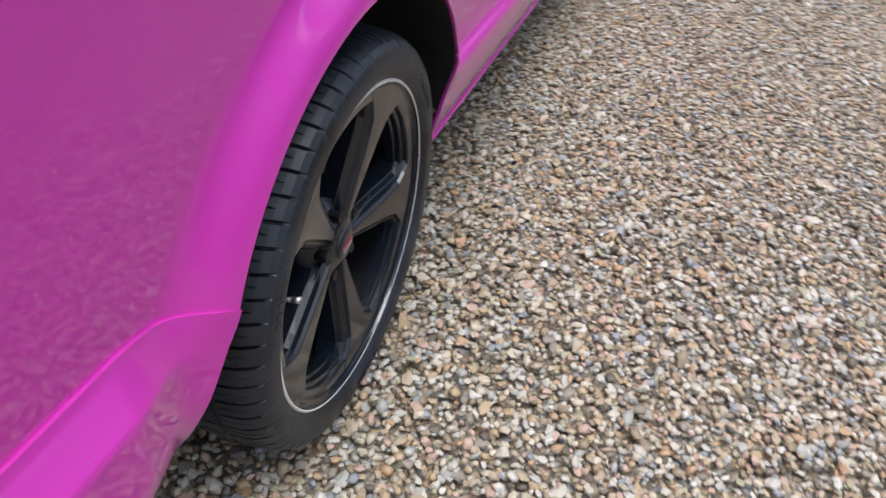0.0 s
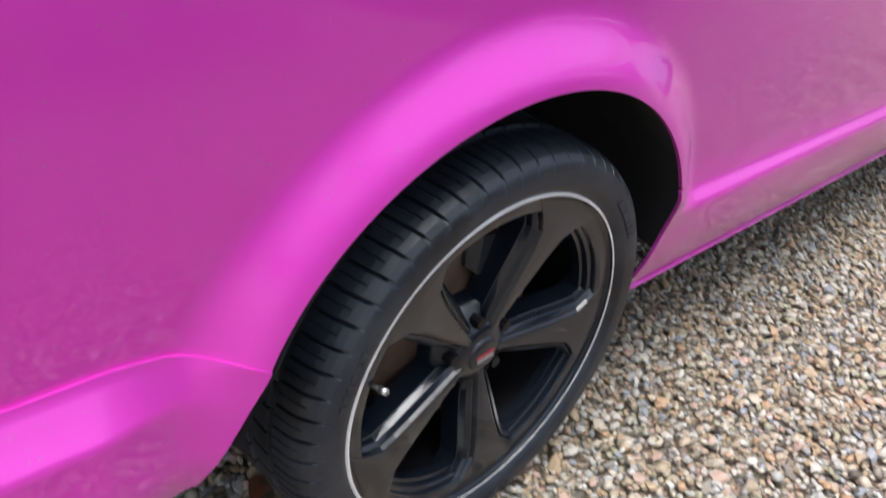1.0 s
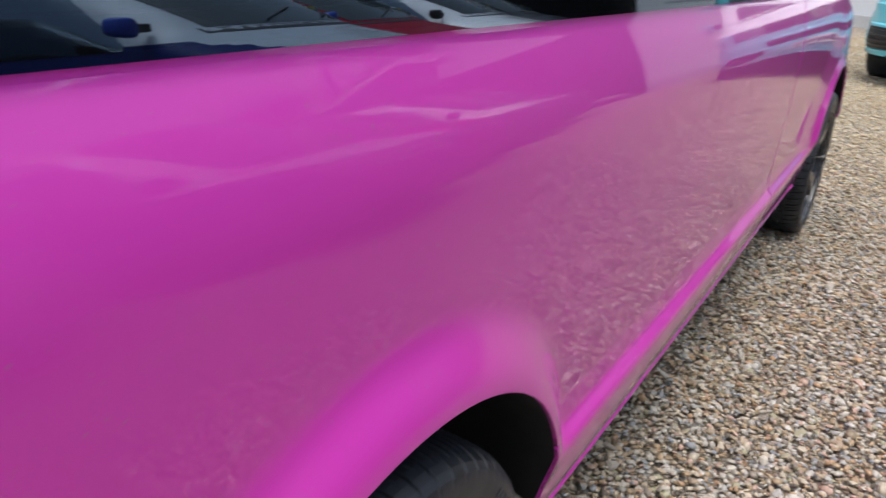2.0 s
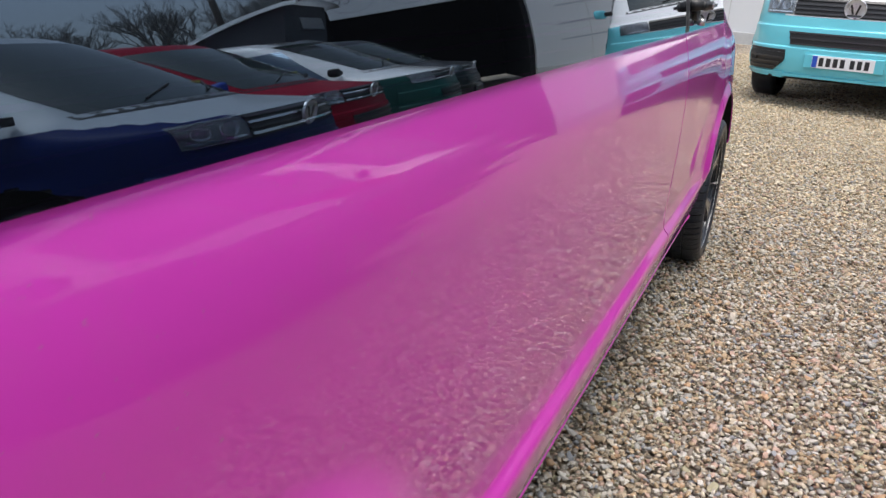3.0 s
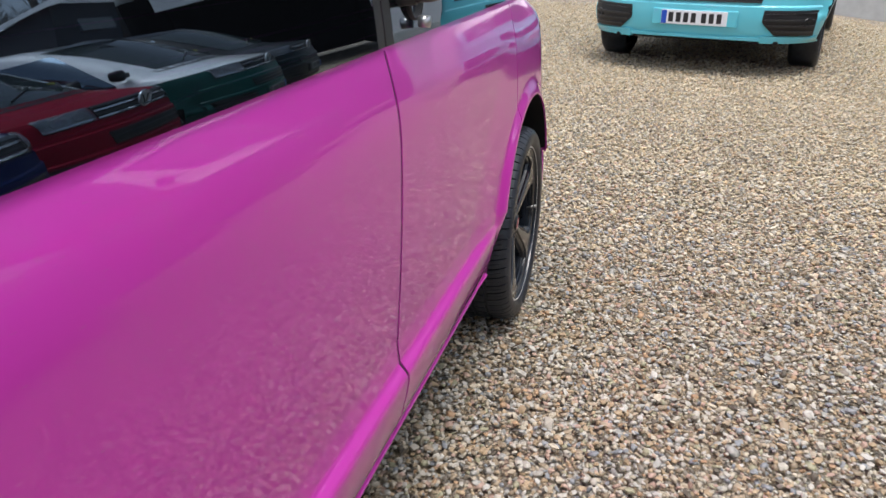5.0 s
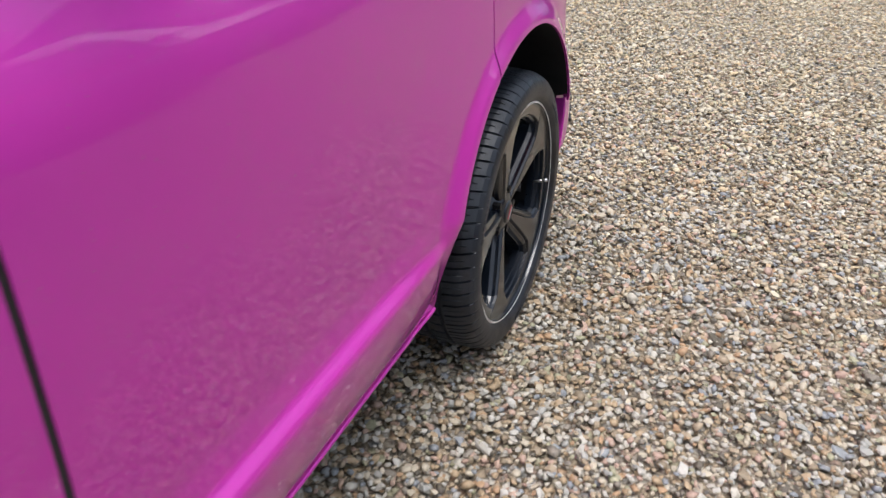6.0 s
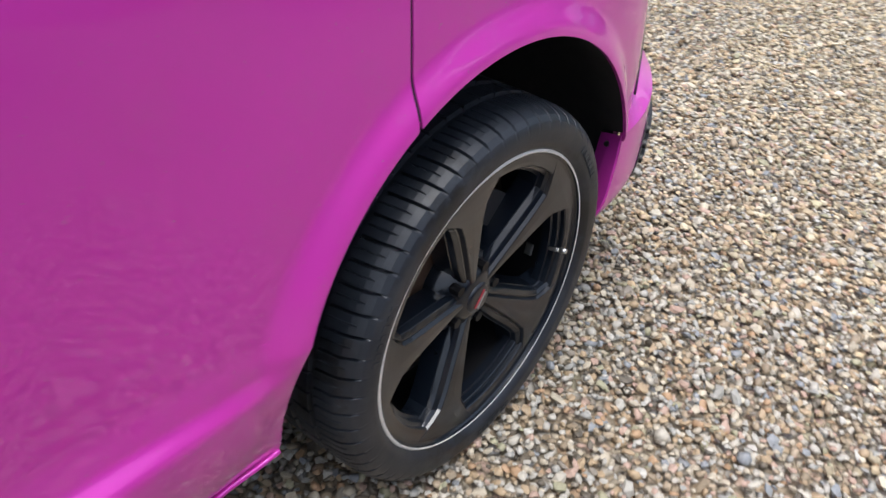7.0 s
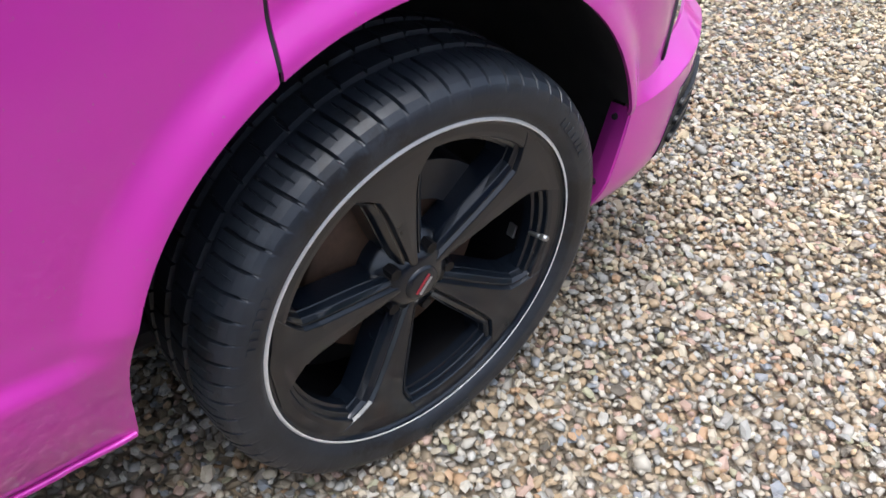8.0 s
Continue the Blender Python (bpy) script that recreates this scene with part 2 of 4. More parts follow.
rings = [0.7 * i for i in range(1, 15)] + [12, 16, 24, 60, 150, 400]
gv, gf = [(0, 0, -0.022)], []
for r in rings:
    for j in range(96):
        x, y = r * math.cos(2 * math.pi * j / 96), r * math.sin(2 * math.pi * j / 96)
        gv.append((x, y, -0.022 + float(rise(x, y)) + (0.25 * noise.noise((x * 0.02, y * 0.02, 0)) if r > 50 else 0)))
for j in range(96):
    gf.append((0, 1 + j, 1 + (j + 1) % 96))
for i in range(len(rings) - 1):
    for j in range(96):
        a, b = 1 + i * 96 + j, 1 + i * 96 + (j + 1) % 96
        gf.append((a, a + 96, b + 96, b))
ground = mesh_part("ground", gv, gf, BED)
tagged(ground, "wide yard of compacted beige and grey gravel", "ground", kind="structure")

ICO = np.array([(0, 0, 1)] + [(0.894 * math.cos(a), 0.894 * math.sin(a), 0.447) for a in np.arange(5) * 2 * math.pi / 5]
               + [(0.894 * math.cos(a), 0.894 * math.sin(a), -0.447) for a in (np.arange(5) + 0.5) * 2 * math.pi / 5] + [(0, 0, -1)])
ICOF = np.array([(0, 1 + i, 1 + (i + 1) % 5) for i in range(5)] + [(1 + i, 6 + i, 1 + (i + 1) % 5) for i in range(5)]
                + [(6 + i, 6 + (i + 1) % 5, 1 + (i + 1) % 5) for i in range(5)] + [(11, 6 + (i + 1) % 5, 6 + i) for i in range(5)])


def stones(rng, x0, x1, y0, y1, step, small, large, lift, skip=None, form=ICO, fade=0.0):
    """Stones of uneven size scattered closely over a rectangle: their points."""
    xs, ys = np.meshgrid(np.arange(x0, x1, step), np.arange(y0, y1, step * 0.9))
    xs[::2] += step / 2
    p = np.stack([xs.ravel(), ys.ravel()], 1) + rng.uniform(-0.45, 0.45, (xs.size, 2)) * step
    if skip is not None:
        p = p[~skip(p)]
    # the loose cover thins out raggedly towards its borders
    edge = np.minimum(np.minimum(p[:, 0] - x0, x1 - p[:, 0]), np.minimum(p[:, 1] - y0, y1 - p[:, 1]))
    if fade:
        p = p[rng.random(len(p)) < np.clip(edge / fade, 0, 1)]
    n = len(p)
    size = small + (large - small) * rng.beta(1.6, 3.6, n)
    sc = size[:, None] * np.stack([rng.uniform(0.8, 1.25, n), rng.uniform(0.65, 0.95, n), rng.uniform(0.30, 0.66, n)], 1)
    a = rng.uniform(0, 2 * math.pi, n)
    tilt = rng.normal(0, 0.42, n)
    v = form[None] * (1 + rng.uniform(-0.38, 0.26, (n, len(form), 1))) * sc[:, None]
    z = v[..., 2] * np.cos(tilt)[:, None] + v[..., 0] * np.sin(tilt)[:, None]
    x = v[..., 0] * np.cos(tilt)[:, None] - v[..., 2] * np.sin(tilt)[:, None]
    c, s = np.cos(a)[:, None], np.sin(a)[:, None]
    out = np.stack([x * c - v[..., 1] * s + p[:, :1], x * s + v[..., 1] * c + p[:, 1:], z + (lift + rise(p[:, 0], p[:, 1]) + rng.uniform(-0.014, 0.004, n) - sc[:, 2] * 0.5)[:, None]], -1)
    return out


OCT = np.array([(1, 0, 0), (0, 1, 0), (-1, 0, 0), (0, -1, 0), (0, 0, 1), (0, 0, -1)], float)
OCTF = np.array([(0, 1, 4), (1, 2, 4), (2, 3, 4), (3, 0, 4), (1, 0, 5), (2, 1, 5), (3, 2, 5), (0, 3, 5)])
rng = np.random.default_rng(7)
near = lambda p: (p[:, 0] > -4.5) & (p[:, 0] < 2.4 + 0.5 * np.sin(p[:, 1] * 5.1) * np.sin(p[:, 1] * 2.3 + 1) + rng.normal(0, 0.25, len(p))) & (p[:, 1] > -2.1) & (p[:, 1] < 0.45)
beyond = lambda p: (p[:, 0] > 1.8) & ~near(p)
sets = [(stones(rng, -4.5, 3.1, -2.1, 0.45, 0.0158, 0.0055, 0.0165, 0.001, beyond), ICOF),
        (stones(rng, -4.5, 3.1, -2.1, 0.45, 0.050, 0.010, 0.024, 0.004, beyond), ICOF),
        (stones(rng, -6.2, 5.2, -4.0, 1.8, 0.026, 0.009, 0.021, 0.001, near, OCT, 1.0), OCTF),
        (stones(rng, 4.0, 11.5, -5.4, 3.2, 0.041, 0.012, 0.026, 0.000, None, OCT, 1.2), OCTF)]
sv = np.concatenate([s.reshape(-1, 3) for s, _ in sets])
sf, at, sandy, flat = [], 0, [], []
for s, tri in sets:
    n, w = s.shape[:2]
    sf.append((tri[None] + at + w * np.arange(n)[:, None, None]).reshape(-1, 3))
    at += n * w
    # the trodden middle of the yard is sandier than the loose stones beside the van
    worn = np.clip((s[:, 0, 0] - 0.2) / 2.8, 0, 1) + 0.5 * np.clip((-1.2 - s[:, 0, 1]) / 1.2, 0, 1)
    sandy.append(np.repeat((rng.random(n) < worn).astype(int), len(tri)))
    flat.append(np.repeat(rng.random(n) < 0.45, len(tri)))
sf = np.concatenate(sf)
me = bpy.data.meshes.new("gravel")
me.vertices.add(len(sv))
me.vertices.foreach_set("co", sv.ravel())
me.loops.add(len(sf) * 3)
me.loops.foreach_set("vertex_index", sf.ravel())
me.polygons.add(len(sf))
me.polygons.foreach_set("loop_start", np.arange(len(sf)) * 3)
me.polygons.foreach_set("use_smooth", np.concatenate(flat))
me.polygons.foreach_set("material_index", np.concatenate(sandy))
me.materials.append(STONE)
me.materials.append(SANDY)
me.update()
tagged(new("gravel", me), "loose rounded pea gravel in beige, grey and rust", "gravel", kind="stuff")
# ---- the form shared by the parked panel vans: x forward from the front axle, right flank near y = 0, left flank near y = 1.904 ----
YC = 0.952
ARCHES = ((-0.019, 0.39, 0.393, 0.375), (-3.416, 0.39, 0.390, 0.347))
# the flank from the swage up, by its lean from the vertical in degrees
lean = curve_through([0.525, 0.62, 0.75, 0.85, 0.905, 0.94, 0.967, 0.99, 1.015, 1.04, 1.066, 1.073, 1.09, 1.11, 1.13, 1.155, 1.18, 1.20, 1.26, 1.76],
                     [-3.5, -3.0, -1.5, 0.0, 1.2, 3.8, 8.8, 11.5, 13.6, 15.0, 15.5, 4.8, 5.5, 6.7, 7.9, 8.6, 10.1, 10.7, 11.5, 12.4])
up_z = np.concatenate([np.arange(0.525, 1.26, 0.005), np.arange(1.26, 1.7601, 0.02)])
up_y = np.concatenate([[0], np.cumsum(np.tan(np.radians(lean((up_z[:-1] + up_z[1:]) / 2))) * np.diff(up_z))])
up_y += 0.0015 - np.interp(0.85, up_z, up_y)
FLANK_Z = [0.280, 0.288, 0.32, 0.37, 0.42, 0.448, 0.454, 0.481, 0.488] + list(up_z) + [1.82, 1.86, 1.895, 1.915, 1.925]
FLANK_Y = [0.046, 0.038, 0.022, 0.0045, -0.006, -0.009, -0.0085, 0.0098, 0.0108] + list(up_y) + [up_y[-1] + d for d in (0.03, 0.08, 0.17, 0.30, 0.5)]
flank = curve_through(FLANK_Z, FLANK_Y)
SMOOTH = [0.034, 0.029, 0.022, 0.017, 0.0145, 0.0142, 0.0142, 0.0141, 0.0140] + FLANK_Y[9:]
flank_plain = curve_through(FLANK_Z, SMOOTH)
NOSE_Z = [0.25, 0.50, 0.62, 0.74, 0.86, 0.95, 0.992, 1.018, 1.045, 1.076, 1.103, 1.130, 1.155, 1.215, 1.76, 1.82, 1.86, 1.895, 1.915, 1.925]
NOSE_X = [0.90, 0.925, 0.92, 0.905, 0.885, 0.86, 0.82, 0.75, 0.66, 0.56, 0.47, 0.395, 0.34, 0.265, -0.50, -0.62, -0.85, -1.05, -1.4, -1.9]
nose = curve_through(NOSE_Z, NOSE_X)
TAIL_Z = [0.25, 0.40, 1.1, 1.7, 1.82, 1.88, 1.915, 1.925]
TAIL_X = [-4.30, -4.37, -4.38, -4.32, -4.25, -4.1, -3.7, -3.4]
tail = curve_through(TAIL_Z, TAIL_X)
FRONT_L, REAR_L, FRONT_P, REAR_P = 0.75, 0.35, 2.6, 5.0


def arch_blend(x, z):
    """How far a place on the flank is drawn out to the wheel arches' lips, and the lips' own y."""
    out = 0.0
    for (cx, cz, a, b), reach in zip(ARCHES, (0.15, 0.26)):
        rho = np.sqrt(((x - cx) / a) ** 2 + ((np.maximum(z, cz - 0.06) - cz) / b) ** 2)
        s = np.clip((1 + reach - rho) / reach, 0, 1)
        s = s * s * (3 - 2 * s)
        if cx > -1:
            # the front wing also swells gently over a longer way
            w = np.clip((1.75 - rho) / 0.75, 0, 1)
            s = 0.55 * s + 0.45 * w * w * (3 - 2 * w)
        out = np.maximum(out, s)
    return out, np.where(x > -1.5, -0.027, -0.030) + 0.066 * np.clip((0.50 - z) / 0.22, 0, 1)


def end_form(x, z):
    """How much of the full half width is left near the nose and the tail."""
    t = np.clip((x - (nose(z) - FRONT_L)) / FRONT_L, 0, 0.9999)
    u = np.clip((tail(z) + REAR_L - x) / REAR_L, 0, 0.9999)
    return (1 - t ** FRONT_P) ** (1 / FRONT_P) * (1 - u ** REAR_P) ** (1 / REAR_P)


def side_y(x, z):
    """The right flank's y at x, z."""
    x, z = np.asarray(x, float), np.asarray(z, float)
    w = np.clip((x + 0.475) / 0.085, 0, 1)
    w = w * w * (3 - 2 * w)
    y = YC - (YC - flank(z) * (1 - w) - flank_plain(z) * w) * end_form(x, z)
    s, lip = arch_blend(x, z)
    return y + np.minimum(0, lip - y) * s


def side_normal(x, z, surf=side_y, h=0.005):
    gx = (surf(x + h, z) - surf(x - h, z)) / (2 * h)
    gz = (surf(x, z + h) - surf(x, z - h)) / (2 * h)
    n = np.stack([gx, -np.ones_like(gx), gz], -1)
    return n / np.linalg.norm(n, axis=-1, keepdims=True)


def front_x(y, z):
    """The nose's x at y, z."""
    w = YC - flank(z)
    t = np.clip(np.abs(np.asarray(y, float) - YC) / w, 0, 0.9999)
    return nose(z) - FRONT_L + FRONT_L * (1 - t ** FRONT_P) ** (1 / FRONT_P)


REAR_FOOT = -3.7965


def half_length(cx, a, x):
    """The rear arch reaches a little further towards the tail."""
    return a + (0.011 if cx < -2 and x < cx else 0.0)


def inside_arch(x, z, grow=0.0):
    if z < 0.5 and x < -3.6:
        return x > REAR_FOOT - 0.47 * (0.5 - z) - grow
    for cx, cz, a, b in ARCHES:
        if ((x - cx) / (half_length(cx, a, x) + grow)) ** 2 + ((max(z, cz) - cz) / (b + grow)) ** 2 < 1:
            return True
    return False


def to_arch(x, z):
    """The nearest place on the arch's edge."""
    if z < 0.5 and x < -3.6:
        return REAR_FOOT - 0.47 * (0.5 - z), z
    for cx, cz, a, b in ARCHES:
        if abs(x - cx) < a + 0.12:
            a = half_length(cx, a, x)
            if z <= cz:
                return cx + math.copysign(a, x - cx), z
            rho = math.hypot((x - cx) / a, (z - cz) / b)
            return cx + (x - cx) / rho, cz + (z - cz) / rho
    return x, z


def flank_panel(name, x0, x1, z0, z1, step, parent, material, label="", surf=side_y, low=None, thick=0.006, high=None, levels=None):
    """A pressed panel of the right flank, cut out round the wheel arches, with its edges turned in."""
    nx, nz = max(2, int((x1 - x0) / step) + 1), max(2, int((z1 - z0) / step) + 1)
    xs, zs = np.linspace(x0, x1, nx), np.linspace(z0, z1, nz) if levels is None else np.array(levels)
    nz = len(zs)
    keep = set()

    def level(i, j):
        lo = z0 if low is None else float(low(xs[i]))
        hi = z1 if high is None else float(high(xs[i]))
        return lo + (zs[j] - z0) * (hi - lo) / (z1 - z0)

    for i in range(nx - 1):
        for j in range(nz - 1):
            if not inside_arch((xs[i] + xs[i + 1]) / 2, (level(i, j) + level(i, j + 1)) / 2):
                keep.add((i, j))
    cells = sorted(keep)
    used = {}
    for i, j in cells:
        for c in ((i, j), (i + 1, j), (i + 1, j + 1), (i, j + 1)):
            used.setdefault(c, 0)
            used[c] += 1
    where = {}
    for (i, j), cnt in used.items():
        x, z = xs[i], level(i, j)
        edge_cut = cnt < 4 and any((i + di, j + dj) not in keep and 0 <= i + di < nx - 1 and 0 <= j + dj < nz - 1 for di in (-1, 0) for dj in (-1, 0))
        if edge_cut or inside_arch(x, z):
            x, z = to_arch(x, z)
        where[(i, j)] = (x, z)
    order = {c: n for n, c in enumerate(where)}
    X = np.array([where[c][0] for c in order])
    Z = np.array([where[c][1] for c in order])
    Y = surf(X, Z)
    N = side_normal(X, Z, surf)
    verts = np.stack([X, Y, Z], 1)
    faces = [(order[(i, j)], order[(i + 1, j)], order[(i + 1, j + 1)], order[(i, j + 1)]) for i, j in cells]
    count = {}
    for f in faces:
        for a, b in zip(f, f[1:] + f[:1]):
            count[(a, b)] = 1
    rim = [(a, b) for a, b in count if (b, a) not in count]
    ids = sorted({v for e in rim for v in e})
    n0 = len(verts)
    lip = {v: n0 + k for k, v in enumerate(ids)}
    lipn = {v: n0 + len(ids) + k for k, v in enumerate(ids)}
    inner = verts[ids] + np.array([0, thick, 0])
    verts = np.concatenate([verts, verts[ids], inner])
    centre = verts[:n0].mean(0)
    N = np.concatenate([N, N[ids], N[ids] * 0 + (0, 1, 0)])
    edge_n = np.zeros((len(verts), 3))
    for a, b in rim:
        d = verts[b] - verts[a]
        e = np.cross(d, (0, 1, 0))
        for v in (a, b):
            edge_n[lip[v]] += -e
            edge_n[lipn[v]] += -e
        faces.append((lip[b], lip[a], lipn[a], lipn[b]))
    ln = np.linalg.norm(edge_n, axis=1, keepdims=True)
    N = np.where(ln > 1e-9, edge_n / np.maximum(ln, 1e-9), N)
    return mesh_part(name, verts, faces, material, parent, label, normals=N)


def surface_patch(name, us, vs, place, material, parent, label="", thick=0.006, smooth=True, normals=None):
    """A sheet over a grid of (u, v), given by place(u, v) -> point and outward normal, with thickness behind it."""
    nu, nv = len(us), len(vs)
    front, back, nn = [], [], []
    for u in us:
        for v in vs:
            p, n = place(u, v)
            front.append(p)
            back.append(tuple(np.array(p) - thick * np.array(n)))
            nn.append(n)
    fs = grid_faces(nu, nv)
    m = nu * nv
    fs2 = [tuple(m + i for i in reversed(f)) for f in fs]
    rim = [i * nv for i in range(nu)] + [(nu - 1) * nv + j for j in range(1, nv)] + [i * nv + nv - 1 for i in range(nu - 2, -1, -1)] + [j for j in range(nv - 2, 0, -1)]
    rv = [front[i] for i in rim] + [back[i] for i in rim]
    c = len(rim)
    rf = [(2 * m + i, 2 * m + c + i, 2 * m + c + (i + 1) % c, 2 * m + (i + 1) % c) for i in range(c)]
    # orient by the first normal
    a, b, d = (np.array(front[i]) for i in fs[0][:3])
    if np.dot(np.cross(b - a, d - a), nn[0]) < 0:
        fs, fs2, rf = [f[::-1] for f in fs], [f[::-1] for f in fs2], rf
    else:
        rf = [f[::-1] for f in rf]
    return mesh_part(name, front + back + rv, fs + fs2 + rf, material, parent, label, smooth=smooth)


def on_front(off):
    def place(y, z):
        h = 0.004
        gy = (front_x(y + h, z) - front_x(y - h, z)) / (2 * h)
        gz = (front_x(y, z + h) - front_x(y, z - h)) / (2 * h)
        n = np.array([1, -gy, -gz])
        n /= np.linalg.norm(n)
        p = np.array([float(front_x(y, z)), y, z]) + off * n
        return tuple(p), tuple(n)
    return place


def on_side(off, left=False):
    def place(x, z):
        y = float(side_y(x, z))
        n = side_normal(np.array(x), np.array(z))
        p = np.array([x, y, z]) + off * n
        if left:
            return (p[0], 2 * YC - p[1], p[2]), (n[0], -n[1], n[2])
        return tuple(p), tuple(n)
    return place


def shell_points(z):
    """One level outline of the body: right flank from the tail to the nose, then back along the left."""
    xf, xr, w = float(nose(z)), float(tail(z)), YC - float(flank(z))
    pts = []
    for i in range(10):
        a = math.pi / 2 * i / 10
        pts.append((xr + REAR_L * (1 - math.cos(a) ** (2 / REAR_P)), math.sin(a) ** (2 / REAR_P)))
    x0, x1 = xr + REAR_L, xf - FRONT_L
    for i in range(61):
        pts.append((x0 + (x1 - x0) * i / 60, 1.0))
    for i in range(1, 17):
        a = math.pi / 2 * i / 16
        pts.append((x1 + FRONT_L * math.sin(a) ** (2 / FRONT_P), max(0.0, math.cos(a)) ** (2 / FRONT_P)))
    right = []
    for x, s in pts:
        right.append((x, float(side_y(x, z)) if s > 0.985 else YC - w * s))
    return right + [(x, 2 * YC - y) for x, y in reversed(right[1:-1])]


LEVELS = [0.280, 0.295, 0.315, 0.34, 0.37, 0.40, 0.43, 0.455, 0.472, 0.496, 0.525, 0.57, 0.61, 0.65, 0.69, 0.72, 0.75, 0.78, 0.81, 0.84, 0.87, 0.90, 0.93, 0.96, 0.985, 1.005, 1.035,
          1.06, 1.069, 1.10, 1.125, 1.14, 1.18, 1.26, 1.34, 1.42, 1.50, 1.58, 1.66, 1.74, 1.79, 1.82, 1.84, 1.86, 1.88, 1.895, 1.91, 1.918, 1.925]


def shell(parent, lower, upper, split, skip_right=False, lower_label="", upper_label=""):
    """The painted body shell in two tones, open at the wheel arches."""
    loops = [shell_points(z) for z in LEVELS]
    n = len(loops[0])
    verts = [[x, y, z] for loop, z in zip(loops, LEVELS) for x, y in loop]
    low, up = [], []
    for l in range(len(LEVELS) - 1):
        for i in range(n):
            f = (l * n + i, l * n + (i + 1) % n, (l + 1) * n + (i + 1) % n, (l + 1) * n + i)
            c = np.mean([verts[a] for a in f], axis=0)
            if abs(c[1] - YC) > 0.75 and inside_arch(c[0], c[2], 0.004):
                continue
            if skip_right and c[1] < 0.4 and c[2] < 1.066 and -4.26 < c[0] < 0.60:
                continue
            (low if c[2] < split(c[0]) else up).append(f)
    top = len(verts)
    verts.append([-2.2, YC, 1.93])
    l = len(LEVELS) - 1
    up += [(l * n + i, l * n + (i + 1) % n, top) for i in range(n)]
    seen = {}
    for f in low + up:
        for a in f:
            seen[a] = seen.get(a, 0) + 1
    for a, v in enumerate(verts[:-1]):
        if abs(v[1] - YC) > 0.75 and inside_arch(v[0], v[2]) and seen.get(a):
            v[0], v[2] = to_arch(v[0], v[2])
    out = []
    for name, fs, mat, lab in (("lower_body", low, lower, lower_label), ("upper_body", up, upper, upper_label)):
        ids = sorted({a for f in fs for a in f})
        at = {a: i for i, a in enumerate(ids)}
        if fs:
            out.append(mesh_part(name, [verts[a] for a in ids], [tuple(at[a] for a in f) for f in fs], mat, parent, lab))
    return out


def arch_liner(parent, arch, left=False):
    """The black inner arch: a turned-in lip, a barrel-shaped liner and its back wall."""
    cx, cz, a, b = arch
    vs, fs = [], []
    nseg = 40
    start = radians(15) if cx > -1 and not left else 0.0
    for i in range(nseg + 1):
        t = math.pi * i / nseg
        back = 0.056 if t < start else 0.0
        ex, ez = math.cos(t), math.sin(t)
        rows = []
        for off, grow in ((0.003, 0.0), (0.05, 0.012), (0.10, 0.03), (0.34, 0.03)):
            x, z = cx + (a + max(grow, 0.6 * back)) * ex, cz + (b + grow) * ez
            y = float(side_y(cx + a * ex, max(cz + b * ez, 0.40))) + max(off, back)
            rows.append((x, y, z))
        rows.append((cx + 0.05 * ex, rows[-1][1], cz + 0.02 + 0.05 * ez))
        vs += [(x, 2 * YC - y, z) if left else (x, y, z) for x, y, z in rows]
    fs = grid_faces(nseg + 1, 5)
    return mesh_part("arch_liner", vs, fs, LINER, parent)


# ---- wheels ----
TYRE_R, HUB_Z, RING_R = 0.335, 0.3205, 0.2677


def tyre_mesh(detail):
    """A low-profile tyre; y = 0 is the outer rim plane and y grows inwards. Shoulders carry cut sipes, the tread has grooves round it."""
    side = [(0.268, 0.004), (0.2755, -0.004), (0.2835, -0.0112), (0.2905, -0.0118), (0.3080, -0.0135), (0.321, -0.009), (0.329, -0.002), (0.3345, 0.008)]
    tread = [(0.3385, 0.018), (0.3405, 0.030), (0.3420, 0.050), (0.3424, 0.058), (0.3355, 0.060), (0.3355, 0.068), (0.3426, 0.070), (0.3430, 0.095), (0.3432, 0.104), (0.3362, 0.106), (0.3362, 0.116),
             (0.3432, 0.118), (0.3430, 0.150), (0.3360, 0.152), (0.3360, 0.162), (0.3426, 0.164), (0.3405, 0.192)]
    back = [(0.334, 0.214), (0.322, 0.230), (0.300, 0.236), (0.270, 0.225)]
    prof = side + tread + back
    if not detail:
        prof = side[::2] + [tread[0], tread[3], tread[12], tread[-1]] + back[::2]
        return lathe(prof, 56)
    seg = 1152
    vs, fs = lathe(prof, seg)
    n = len(prof)
    out = []
    for i, v in enumerate(vs):
        s, j = divmod(i, n)
        r = math.hypot(v[0], v[2])
        cut = 0.0
        if 5 <= j <= 11 and (s - (j - 6)) % 18 in (0, 1):
            cut = (0.0015, 0.005)[j > 5] if j < 7 else 0.010
        elif 8 <= j <= 11 and (s - (j - 6)) % 18 == 9:
            cut = 0.003
        elif 14 <= j <= 16 and (s + j) % 21 in (0, 1):
            cut = 0.005
        elif 19 <= j <= 20 and (s - j) % 21 in (0, 1):
            cut = 0.005
        elif 23 <= j <= 24 and s % 18 in (0, 1):
            cut = 0.006
        k2 = (r - cut) / r
        out.append((v[0] * k2, v[1], v[2] * k2))
    return out, fs


